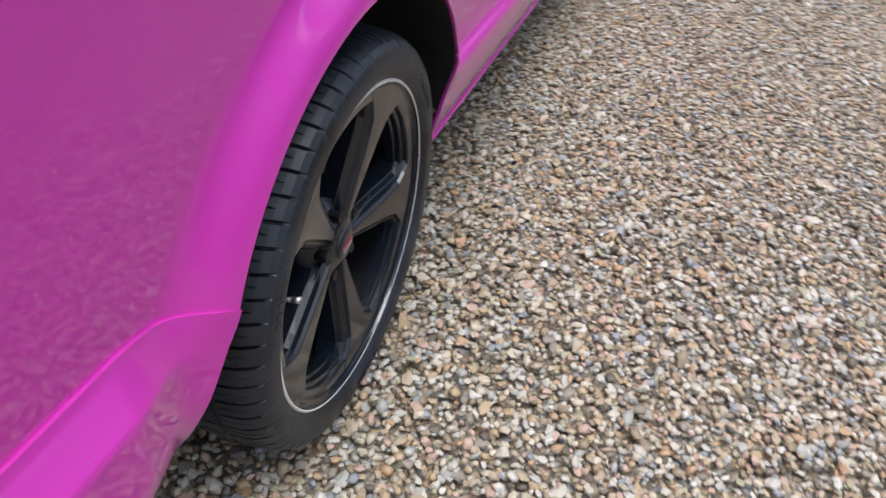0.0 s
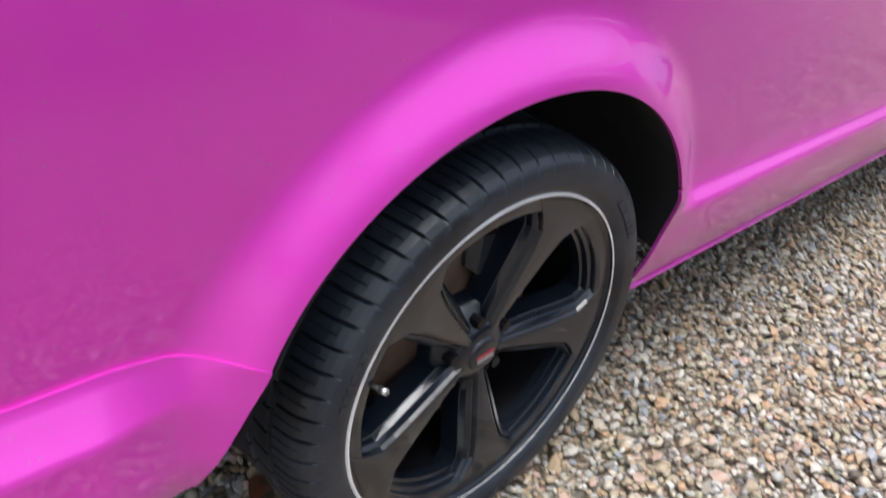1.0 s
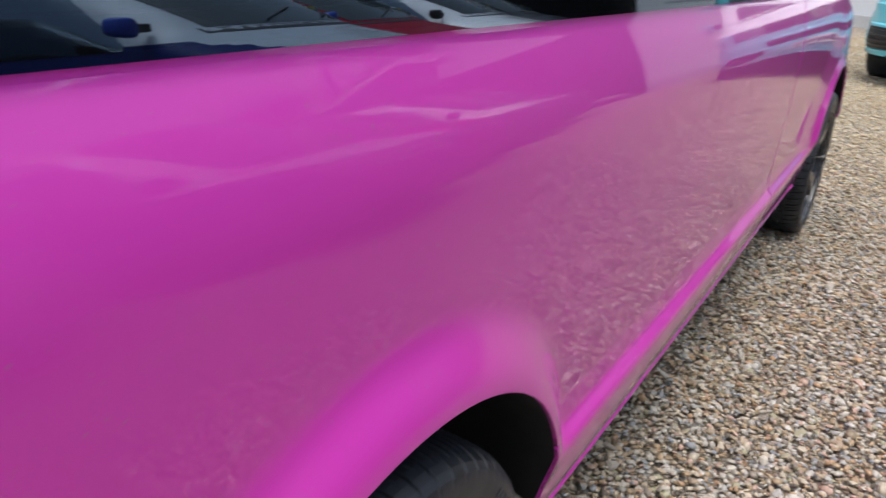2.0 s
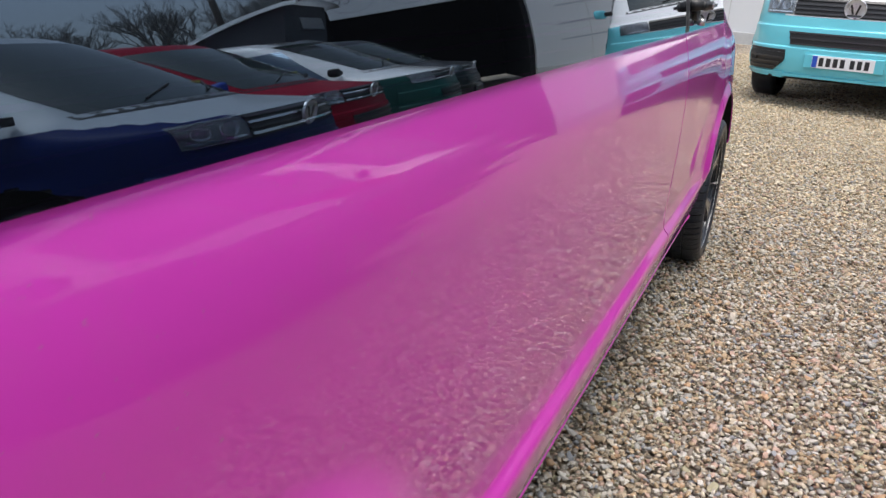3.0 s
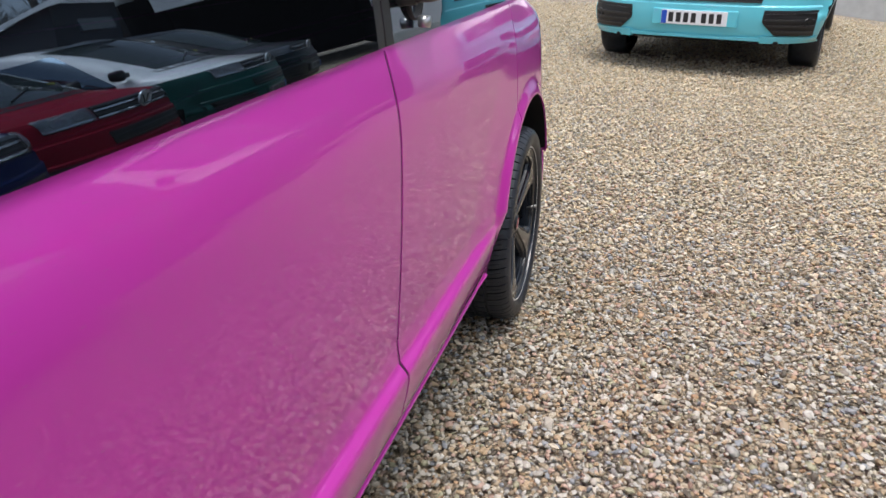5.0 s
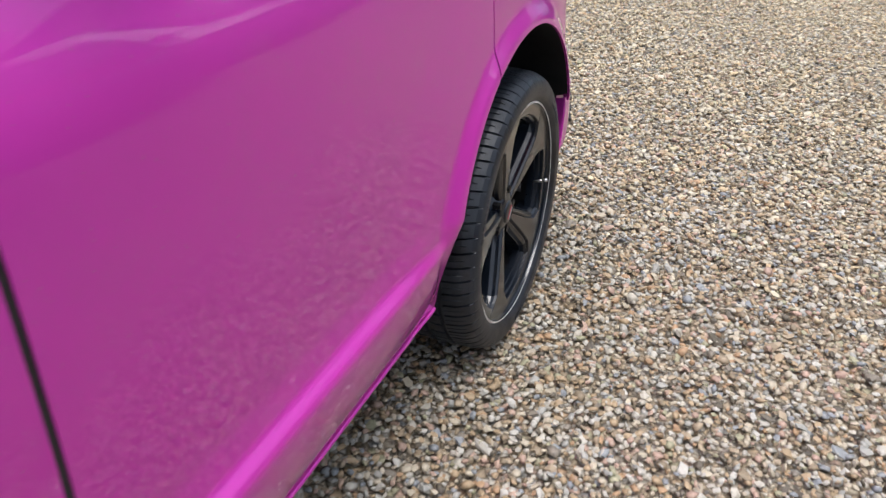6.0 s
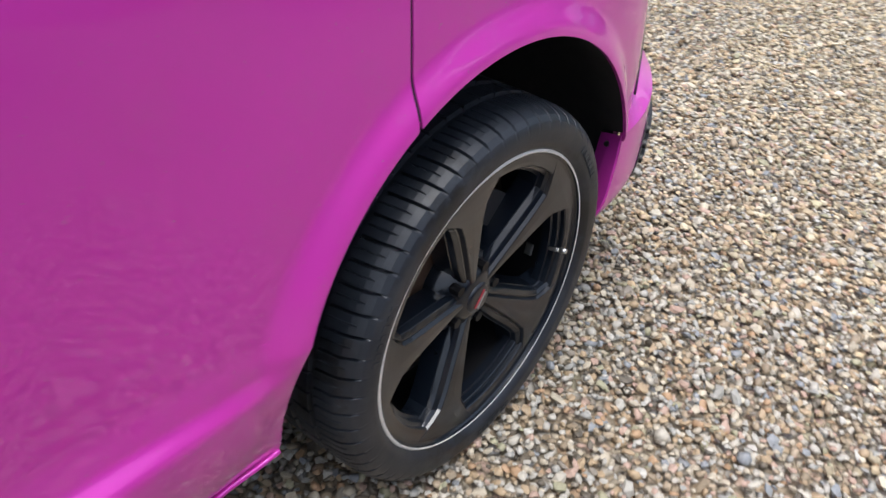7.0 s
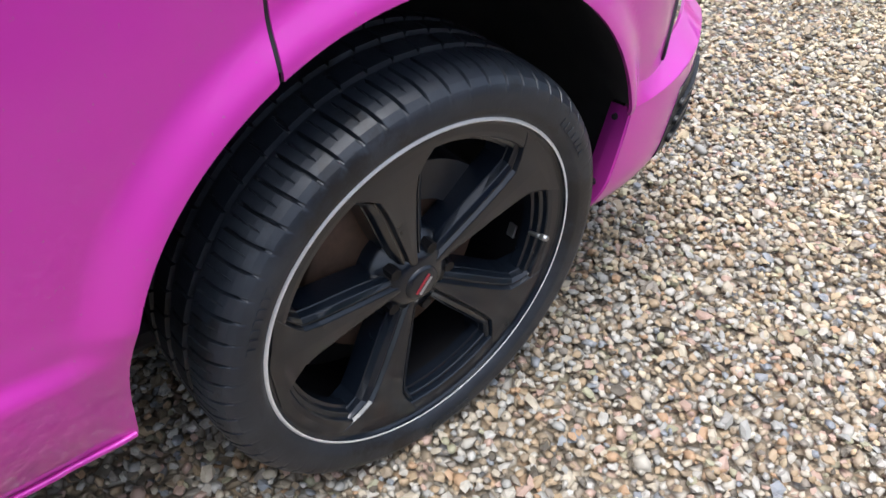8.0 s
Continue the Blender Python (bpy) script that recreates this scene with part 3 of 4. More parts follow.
def spoke_mesh(bm, ang):
    """One wheel spoke: a wedge-shaped face that widens to the rim, a groove on each side of it, sloping flanks and deep walls."""
    rad = [0.034, 0.060, 0.090, 0.120, 0.150, 0.180, 0.205, 0.222, 0.238, 0.2525, 0.2615]
    face = [0.005, 0.008, 0.0115, 0.0155, 0.0195, 0.0245, 0.031, 0.047, 0.067, 0.084, 0.090]
    flank_w = [0.013, 0.0175, 0.0205, 0.0215, 0.0215, 0.0205, 0.019, 0.017, 0.013, 0.009, 0.006]
    deep = [0.0290, 0.0265, 0.0230, 0.0195, 0.0160, 0.0125, 0.0095, 0.0078, 0.0062, 0.0052, 0.0046]
    grid = []
    c, s = math.cos(ang), math.sin(ang)
    for r, h, fw, d in zip(rad, face, flank_w, deep):
        half = [(h - 0.0016, 0.0004), (h - 0.0002, 0.0012), (h + 0.0032, 0.0078), (h + 0.0044, 0.0084), (h + 0.0062, 0.0056), (h + 0.0076, 0.0056),
                (h + 0.55 * fw + 0.003, 0.0098), (h + 0.55 * fw + 0.0042, 0.0110), (h + fw - 0.0015, 0.0200), (h + fw, 0.0212), (h + fw + 0.003, 0.056)]
        lat = [(-w, y) for w, y in reversed(half)] + [(0.0, 0.0)] + half
        row = []
        for w, dy in lat:
            x, z = r * c - w * s, r * s + w * c
            q = math.hypot(x, z)
            if q > 0.2625:
                x, z = x * 0.2625 / q, z * 0.2625 / q
            row.append(bm.verts.new((x, d + dy, z)))
        grid.append(row)
    for a, b in zip(grid, grid[1:]):
        for i in range(len(a) - 1):
            bm.faces.new((a[i], a[i + 1], b[i + 1], b[i]))


def wheel(parent, x, y, left, phase, fine=True, valve=0.0, cap_turn=8):
    """A black five-spoke alloy wheel with its tyre, brake and cap. The local y axis points into the van."""
    flip = Matrix.Rotation(math.pi, 4, "Z") if left else Matrix.Identity(4)
    barrel_v, barrel_f = lathe([(0.262, 0.006), (0.252, 0.016), (0.247, 0.05), (0.242, 0.12), (0.250, 0.205), (0.262, 0.215)], 72 if fine else 32)
    hub = mesh_part("wheel", barrel_v, barrel_f, BARREL, parent, "black alloy wheel", matrix=Matrix.Translation((x, y, HUB_Z)) @ flip @ Matrix.Scale(0.977, 4))
    tv, tf = tyre_mesh(fine)
    tyre = mesh_part("tyre", tv, tf, RUBBER, hub, "black low-profile tyre dusted with grit" if fine else "black tyre")
    if fine:
        tyre.data.polygons.foreach_set("use_smooth", [(k % 28) < 5 or (k % 28) > 24 for k in range(len(tf))])
    rv, rf = lathe([(0.2676, -0.0026), (0.2684, -0.0034), (0.2700, -0.0032), (0.2722, -0.0018), (0.2742, 0.0012), (0.2746, 0.008)], 120 if fine else 40)
    mesh_part("rim_edge", rv, rf, RIMRING if fine else RIMBLACK, hub, "bright machined rim edge" if fine else "black rim edge")
    fv, ff = lathe([(0.2676, -0.0026), (0.2668, 0.0020), (0.2640, 0.0052), (0.2600, 0.0062), (0.2480, 0.0072), (0.2408, 0.0085), (0.2390, 0.0104), (0.2382, 0.0175), (0.2330, 0.0190), (0.2318, 0.0204), (0.2310, 0.0300), (0.2262, 0.0318), (0.2252, 0.0470)], 160 if fine else 40)
    mesh_part("rim_band", fv, ff, RIMBLACK, hub, smooth=False)
    for i in range(5):
        bm = bmesh.new()
        spoke_mesh(bm, phase + i * 2 * math.pi / 5)
        bmesh.ops.recalc_face_normals(bm, faces=bm.faces)
        sp = part("spoke", bm, RIMBLACK, hub, smooth=False)
    bm = bmesh.new()
    cv, cf = lathe([(0.001, 0.026), (0.030, 0.0265), (0.036, 0.029), (0.050, 0.032), (0.056, 0.045), (0.075, 0.052), (0.078, 0.10)], 40)
    mesh_part("hub_plate", cv, cf, RIMBLACK, hub)
    cv, cf = lathe([(0.0005, 0.0205), (0.022, 0.0208), (0.0275, 0.0225), (0.0295, 0.028)], 40)
    cap = mesh_part("centre_cap", cv, cf, RIMBLACK, hub, "black centre cap with a red bar")
    if fine:
        bm = bmesh.new()
        box(bm, -0.018, 0.018, 0.0192, 0.0206, 0.0005, 0.0045)
        red = part("cap_bar", bm, CAPRED, cap, "red bar")
        red.matrix_basis = Matrix.Rotation(radians(-cap_turn), 4, "Y")
        bm = bmesh.new()
        box(bm, -0.017, 0.015, 0.0188, 0.0206, -0.007, -0.003)
        grey_bar = part("cap_bar", bm, CAPGREY, cap, "grey bar")
        grey_bar.matrix_basis = Matrix.Rotation(radians(-cap_turn), 4, "Y")
        for i in range(5):
            a = phase + (i + 0.5) * 2 * math.pi / 5
            bm = bmesh.new()
            m = Matrix.Translation((0.056 * math.cos(a), 0.040, 0.056 * math.sin(a))) @ Matrix.Rotation(math.pi / 2, 4, "X")
            cyl(bm, 0.0105, 0.0095, 0.022, m, 6)
            part("wheel_bolt", bm, BARREL, hub, "dark hexagonal wheel bolt")
        a = valve
        bm = bmesh.new()
        m = Matrix.Translation((0.226 * math.cos(a), 0.014, 0.226 * math.sin(a))) @ Matrix.Rotation(math.pi / 2 - 0.3, 4, "X")
        cyl(bm, 0.0036, 0.0036, 0.030, m, 12)
        cyl(bm, 0.0052, 0.0048, 0.013, m @ Matrix.Translation((0, 0, 0.017)), 12)
        part("valve", bm, STEEL, hub, "valve with a bright metal cap", smooth=True)
        bm = bmesh.new()
        a -= radians(8)
        m = Matrix.Rotation(-a, 4, "Y") @ Matrix.Translation((0.240, 0.075, 0))
        box(bm, -0.003, 0.002, -0.008, 0.008, -0.012, 0.012, 0.001, m)
        part("balance_weight", bm, STEEL, hub, "stick-on grey balance weight")
        # plain raised marks round the sidewall
        for start in (0.5, 2.6, 4.7):
            for i in range(7):
                a = start + i * 0.048
                m = Matrix.Rotation(-a, 4, "Y") @ Matrix.Translation((0.300, -0.0138, 0))
                bm = box(bmesh.new(), -0.006, 0.006, -0.0006, 0.0006, -0.0045, 0.0045, 0, m)
                part("sidewall_mark", bm, RUBBER, hub)
    dv, df = lathe([(0.070, 0.088), (0.155, 0.088), (0.157, 0.092), (0.157, 0.112), (0.155, 0.116), (0.07, 0.116)], 64 if fine else 24)
    mesh_part("brake_disc", dv, df, RUST, hub, "rusty iron brake disc")
    bm = bmesh.new()
    rows = []
    for i in range(9):
        a = radians(38 + i * 7)
        h = 0.012 if i in (0, 8) else 0.0
        rows.append([bm.verts.new((r * math.cos(a), y, r * math.sin(a))) for r, y in ((0.115 + h, 0.068 + h), (0.178 - h, 0.068 + h), (0.178 - h, 0.136), (0.115 + h, 0.136))])
    for p, n2 in zip(rows, rows[1:]):
        for j in range(4):
            bm.faces.new((p[j], p[(j + 1) % 4], n2[(j + 1) % 4], n2[j]))
    bm.faces.new(rows[0][::-1])
    bm.faces.new(rows[-1])
    bmesh.ops.recalc_face_normals(bm, faces=bm.faces)
    part("brake_caliper", bm, CALIPER, hub, "black brake caliper")
    bv, bf = lathe([(0.002, 0.14), (0.24, 0.15), (0.245, 0.2)], 32)
    mesh_part("backing_plate", bv, bf, LINER, hub)
    return hub


def badge(parent, at, size):
    """A domed chrome disc with a raised ring and plain dark slots."""
    prof = [(0.001, -0.006), (0.5 * size, -0.005), (size - 0.016, -0.001), (size - 0.014, -0.003), (size - 0.010, -0.009), (size - 0.004, -0.011), (size, -0.006), (size, 0.006)]
    vs, fs = lathe(prof, 40)
    disc = mesh_part("badge", vs, fs, BADGE, parent, "round chrome badge with plain dark slots", matrix=at)
    for x, a in ((-0.27, -16), (0.27, 16)):
        bm = bmesh.new()
        m = Matrix.Translation((x * size, -0.004, -0.04 * size)) @ Matrix.Rotation(radians(a), 4, "Y")
        box(bm, -0.10 * size, 0.10 * size, -0.0035, 0.0035, -0.48 * size, 0.48 * size, 0.002, m)
        part("badge_slot", bm, BLACKTRIM, disc)
    return disc


def van(name, label, at, lower, upper, split, lower_label, upper_label, hero=False, plate=True, chrome_bar=False, group="parked vans"):
    """A parked panel van on its wheels."""
    top = base(name, label, "van", group, at=at)
    shell(top, lower, upper, split, hero, lower_label, upper_label)
    # floor pan and dark cabin lining behind the glass
    bm = bmesh.new()
    box(bm, -4.15, 0.62, 0.16, 1.744, 0.27, 0.31, 0.02)
    part("floor_pan", bm, LINER, top)
    # unseen plate added to block light and deepen the shade below the nose
    bm = bmesh.new()
    box(bm, 0.42, 0.84, 0.30, 1.604, 0.25, 0.275, 0.01)
    part("under_nose_blocker", bm, LINER, top)
    bm = bmesh.new()
    box(bm, -4.0, -0.25, 0.22, 1.684, 0.62, 1.02, 0.03)
    part("cabin_lining", bm, INNER, top)
    # glass
    zs = np.concatenate([np.linspace(1.0745, 1.25, 14), np.linspace(1.28, 1.66, 8)])
    for left in (False, True):
        for kind, x0, x1 in (("side_window", -4.14, -1.306), ("door_window", -1.229, -0.28 if hero else -0.14)):
            place0 = on_side(0.004, left)

            def place(u, z, x0=x0, x1=x1, kind=kind, p0=place0):
                hi = x1 - max(0.0, (z - 1.10)) * (0.92 if kind == "door_window" else 0.0)
                return p0(x0 + (hi - x0) * u, z)
            surface_patch(kind, np.linspace(0, 1, 24), zs, place, GLASS, top, "dark tinted glass pane", 0.004)
        for x0, x1 in ((-1.306, -1.272), (-1.266, -1.229)):
            surface_patch("window_pillar", np.linspace(x0, x1, 3), zs, on_side(0.0035, left), BLACKTRIM, top, "black pillar trim", 0.01)
    zs = np.linspace(1.175, 1.74, 12)
    surface_patch("windscreen", np.linspace(0.26, 1.644, 21), zs, on_front(0.004), SCREEN, top, "large raked windscreen", 0.004)
    surface_patch("cowl", np.linspace(0.22, 1.684, 17), np.linspace(1.136, 1.168, 4), on_front(0.003), BLACKTRIM, top, "black scuttle panel with vents", 0.01)
    for y in (0.72, 1.30):
        bm = bmesh.new()
        p, nrm = on_front(0.015)(y, 1.20)
        q, _ = on_front(0.018)(y - 0.38, 1.29)
        d = Vector(q) - Vector(p)
        m = Matrix.Translation((Vector(p) + Vector(q)) / 2) @ d.to_track_quat("X", "Z").to_matrix().to_4x4()
        box(bm, -d.length / 2, d.length / 2, -0.006, 0.006, -0.008, 0.008, 0.003, m)
        part("wiper", bm, BLACKTRIM, top)
    bm = bmesh.new()
    p, _ = on_front(-0.02)(0.55, 1.28)
    box(bm, p[0] - 0.003, p[0] - 0.001, 0.50, 0.60, 1.25, 1.31)
    part("screen_sticker", bm, PLATEYELLOW, top, "small yellow sticker inside the screen")
    # nose: grilles, lamps, bumper
    ys = np.linspace(0.435, 1.469, 25)
    grille = surface_patch("grille", ys, np.linspace(0.828, 0.980, 7), on_front(0.006), BLACKTRIM, top, "black slatted radiator grille", 0.02)
    for z in (0.848, 0.886, 0.924, 0.962):
        surface_patch("grille_slat", ys, np.linspace(z - 0.008, z + 0.008, 3), on_front(0.018), CHROME if chrome_bar and z in (0.848, 0.924) else SLATBLACK, grille, thick=0.012)
    p, nrm = on_front(0.030)(YC, 0.902)
    badge(top, Matrix.Translation(p) @ Matrix.Rotation(radians(90), 4, "Z") @ Matrix.Rotation(radians(8), 4, "X"), 0.092)
    for y0, y1 in ((0.150, 0.425), (1.479, 1.754)):
        zz = np.linspace(0.832, 0.985, 8)
        lamp = surface_patch("headlamp", np.linspace(y0, y1, 12), zz, on_front(0.001), LAMPBACK, top, "clear headlamp with a pale inside", 0.03)
        surface_patch("lens", np.linspace(y0, y1, 12), zz, on_front(0.014), LAMPGLASS, lamp, "clear lamp lens", 0.003)
        for f in (0.3, 0.72):
            y = y0 + (y1 - y0) * f
            p, nrm = on_front(0.004)(y, 0.91)
            vs, fs = lathe([(0.001, 0.010), (0.025, 0.006), (0.044, -0.004), (0.050, -0.004), (0.050, 0.01)], 24)
            mesh_part("reflector", vs, fs, LAMPBOWL, lamp, matrix=Matrix.Translation(p) @ Vector(nrm).to_track_quat("-Y", "Z").to_matrix().to_4x4())
        surface_patch("lamp_strip", np.linspace(y0 + 0.02, y1 - 0.01, 10), (0.846, 0.858), on_front(0.007), CHROME, lamp, "bright strip", 0.004)
    bump_ys = np.linspace(0.34 if hero else 0.06, 1.844, 49)

    def bumper_off(z):
        """The bumper steps forward below its upper crease and again above the chin."""
        return 0.010 + 0.012 * float(np.clip((0.728 - z) / 0.010, 0, 1)) + 0.014 * float(np.clip((0.548 - z) / 0.012, 0, 1)) - 0.02 * float(np.clip((0.33 - z) / 0.05, 0, 1))

    zz = np.concatenate([np.linspace(0.282, 0.53, 12), np.linspace(0.536, 0.552, 6), np.linspace(0.58, 0.71, 6), np.linspace(0.716, 0.730, 6), np.linspace(0.75, 0.815, 4)])
    surface_patch("front_bumper", bump_ys, zz, lambda y, z: on_front(bumper_off(z))(y, z), lower, top, "deep body-coloured front bumper", 0.02)
    inlet = surface_patch("lower_grille", np.linspace(-1, 1, 25), np.linspace(0.565, 0.680, 6), lambda u, z: on_front(0.024)(YC + u * (0.485 + 0.25 * (z - 0.565)), z), BLACKTRIM, top, "wide black lower air inlet", 0.012)
    for z in (0.572, 0.622, 0.672):
        surface_patch("inlet_slat", np.linspace(-1, 1, 25), (z - 0.007, z + 0.007), lambda u, z: on_front(0.034)(YC + u * (0.483 + 0.25 * (z - 0.565)), z), SLATBLACK, inlet, thick=0.012)
    for s in ((1,) if hero else (-1, 1)):
        def recess(off, inset=0.0, s=s):
            def place(u, z):
                inner = 0.505 + 0.20 * max(0.0, 0.42 - z) / 0.09 * 0.45 + 0.10 * max(0.0, z - 0.46)
                outer = 0.862 - 0.10 * max(0.0, 0.46 - z)
                y = inner + inset + (outer - inner - 2 * inset) * u
                return on_front(off)(YC + s * y, z)
            return place
        us = np.linspace(0, 1, 16)
        fog = surface_patch("fog_lamp_recess", us, np.linspace(0.330, 0.512, 10), recess(0.046), BLACKTRIM, top, "black fog lamp surround with slats", 0.012)
        for z in (0.362, 0.402, 0.442, 0.482):
            surface_patch("recess_slat", us, (z - 0.006, z + 0.006), recess(0.056, 0.015), SLATBLACK, fog, thick=0.011)
        p, nrm = on_front(0.054)(YC + s * 0.80, 0.425)
        vs, fs = lathe([(0.001, 0.008), (0.026, 0.005), (0.034, -0.004), (0.038, -0.004), (0.040, 0.008)], 24)
        mesh_part("fog_lamp", vs, fs, BLACKTRIM, fog, "round dark fog lamp", matrix=Matrix.Translation(p) @ Vector(nrm).to_track_quat("-Y", "Z").to_matrix().to_4x4())
        surface_patch("chin_corner", us, np.linspace(0.262, 0.322, 5), lambda u, z, s=s: on_front(0.050)(YC + s * (0.50 + 0.375 * u), z), lower, top, "drooping corner of the chin", 0.04)
    surface_patch("front_lip", np.linspace(0.42, 1.484, 33), np.linspace(0.284, 0.306, 3), on_front(0.044), lower, top, "thin spoiler lip", 0.05)
    if plate:
        x = float(front_x(YC, 0.43)) + 0.052
        bm = bmesh.new()
        box(bm, x - 0.012, x, YC - 0.26, YC + 0.26, 0.380, 0.491, 0.003)
        holder = bmesh.new()
        box(holder, x - 0.045, x - 0.011, YC - 0.335, YC + 0.335, 0.372, 0.499, 0.006)
        part("plate_plinth", holder, lower, top, "body-coloured panel behind the plate")
        pl = part("number_plate", bm, PLATEGREY if chrome_bar else PLATEWHITE, top, "number plate with plain dark bars")
        bm = bmesh.new()
        box(bm, x - 0.002, x + 0.0015, YC - 0.257, YC - 0.215, 0.384, 0.487)
        part("plate_band", bm, PLATEBLUE, pl, "blue band")
        for i in range(7):
            y = YC - 0.180 + i * 0.0595 + (0.022 if i > 3 else 0)
            bm = bmesh.new()
            box(bm, x - 0.002, x + 0.0018, y - 0.019, y + 0.019, 0.398, 0.473)
            part("plate_bar", bm, INK, pl)
    # door mirrors
    mx = -0.19 if hero else -0.04
    for left in (False, True):
        s = -1 if not left else 1
        y0 = 0.06 if not left else 2 * YC - 0.06
        bm = bmesh.new()
        bmesh.ops.create_icosphere(bm, subdivisions=3, radius=1.0)
        for v in bm.verts:
            q = [math.copysign(abs(c) ** 0.6, c) for c in v.co]
            v.co = (mx + 0.055 * q[0] - 0.03 * abs(q[1]), y0 + s * 0.115 + 0.07 * q[1], (1.42 if hero else 1.21) + 0.065 * q[2] + 0.01 * q[1] * s)
        mir = part("door_mirror", bm, lower if lower is TEAL else MIRRORBLUE if lower is BLUE else BLACKTRIM, top, "rounded door mirror", smooth=True)
        bm = bmesh.new()
        box(bm, mx - 0.02, mx + 0.03, min(y0 - s * 0.02, y0 + s * 0.08), max(y0 - s * 0.02, y0 + s * 0.08), 1.17, 1.23, 0.01)
        part("mirror_arm", bm, BLACKTRIM, mir)
    # tail
    for y in (0.10, 1.804):
        bm = bmesh.new()
        box(bm, -4.385, -4.30, y - 0.05, y + 0.05, 1.0, 1.5, 0.02)
        part("tail_lamp", bm, CAPRED, top, "upright red tail lamp")
    bm = bmesh.new()
    box(bm, -4.43, -4.12, 0.06, 1.844, 0.34, 0.55, 0.04)
    part("rear_bumper" if not hero else "rear_bumper_beam", bm, lower, top, smooth=False)
    for left in (False, True):
        for i, arch in enumerate(ARCHES):
            arch_liner(top, arch, left)
    return top


def place_van(x, y, heading, size=1.0):
    """Puts the middle of a van's front axle at x, y, its nose towards heading degrees."""
    return pose(x, y, float(rise(x, y)), 0, 0, heading) @ Matrix.Scale(size, 4) @ Matrix.Translation((0, -YC, 0))
# ---- the magenta van that the camera passes ----
pink = van("panel_van", "glossy magenta panel van with black wheels on gravel", Matrix.Identity(4), PINK, PINK, lambda x: 1.2, "magenta painted body", "magenta painted roof and pillars", hero=True)
SEAM_F, SEAM_B, WAIST = -0.215, -1.269, 1.0695


def sill_low(x):
    """The sill's lower edge rises a little at the front wheel arch."""
    return 0.280 + 0.016 * min(1.0, max(0.0, (x + 0.50) / 0.08))


def bumper_top(x):
    """The joint between the bumper and the side panel dips towards the arch."""
    t = np.clip((-3.772 - np.asarray(x, float)) / 0.17, 0, 1)
    return 0.502 + 0.052 * t * (2 - t)


def panel_low(x):
    return float(bumper_top(x)) - 0.001 if x < -3.6 else 0.525


flank_panel("front_wing", SEAM_F + 0.0025, 0.66, 0.487, WAIST, 0.0095, pink, PINK, "magenta front wing with a flared arch")
flank_panel("front_door", SEAM_B + 0.005, SEAM_F - 0.0025, 0.525, WAIST, 0.0095, pink, PINK, "magenta front door skin")
flank_panel("side_panel", -4.30, SEAM_B - 0.005, 0.502, WAIST, 0.0125, pink, PINK, "long magenta side panel with a flared rear arch", low=panel_low)
SILL_Z = [0.280, 0.288, 0.30, 0.315, 0.33, 0.35, 0.37, 0.39, 0.41, 0.43, 0.442, 0.448, 0.452, 0.456, 0.462, 0.468, 0.474, 0.479, 0.483, 0.487, 0.492, 0.50, 0.512, 0.525]
flank_panel("sill", -3.10, SEAM_B - 0.005, 0.280, 0.525, 0.0125, pink, PINK, "magenta sill with a swage along it", low=sill_low, levels=SILL_Z)
flank_panel("sill", SEAM_B + 0.005, -0.36, 0.280, 0.525, 0.0125, pink, PINK, "magenta sill with a swage along it", low=sill_low, levels=SILL_Z)
bm = bmesh.new()
box(bm, -3.00, -0.60, 0.050, 0.066, 0.262, 0.286, 0.002)
part("sill_flange", bm, PINK, pink, "folded flange under the sill")
vs, xs = [], np.linspace(-3.032, -0.415, 140)
for x in xs:
    z = sill_low(x) + 0.004
    y = float(flank(0.284)) - 0.0065 - 0.010 * min(1.0, max(0.0, (x + 0.49) / 0.06))
    vs += [(x, y - 0.0042 * math.cos(a), z + 0.0042 * math.sin(a)) for a in np.linspace(-1.2, 2.2, 9)]
mesh_part("sill_bead", vs, grid_faces(140, 9), PINK, pink, "thin rolled edge along the foot of the sill")
# dark body structure behind the panel gaps
for x, z0, m in ((SEAM_F, 0.74, LINER), (SEAM_B, 0.30, LINER)):
    bm = bmesh.new()
    box(bm, x - 0.03, x + 0.03, 0.046, 0.07, z0, 1.06)
    part("door_jamb", bm, m, pink)


for x, half, z0 in ((SEAM_F, 0.0024, 0.725), (SEAM_B, 0.0049, 0.30)):
    surface_patch("door_seal", np.linspace(x - half, x + half, 3), np.linspace(z0, 1.066, 40), on_side(-0.0022), BLACKTRIM, pink, "dark seal in the panel gap", 0.003)


def rear_bumper_y(x, z):
    x, z = np.asarray(x, float), np.asarray(z, float)
    top = bumper_top(x)
    out = 0.034 * np.clip((-3.81 - x) / 0.14, 0, 1) * np.clip((top - z) / 0.05, 0, 1)
    return side_y(x, np.clip(z, 0.525, 2)) - out - 0.004 + 0.035 * np.clip((0.43 - z) / 0.10, 0, 1) ** 2


def bumper_low(x):
    return 0.366 + 0.012 * min(1.0, max(0.0, (-3.78 - x) / 0.2))


flank_panel("rear_bumper", -4.37, -3.76, 0.366, 0.551, 0.0115, pink, PINK, "magenta rear bumper corner", surf=rear_bumper_y, low=bumper_low, high=bumper_top)


def front_bumper_y(x, z):
    x, z = np.asarray(x, float), np.asarray(z, float)
    ledge = np.clip((z - 0.484) / 0.031, 0, 1)
    return -0.014 + 0.9 * np.maximum(0, x - 0.36) ** 2 + (0.006 + 0.042 * np.clip((x - 0.38) / 0.14, 0, 1)) * ledge + 0.004 * np.clip((z - 0.40) / 0.08, 0, 1) ** 2 + 0.030 * np.clip((0.37 - z) / 0.08, 0, 1) ** 2


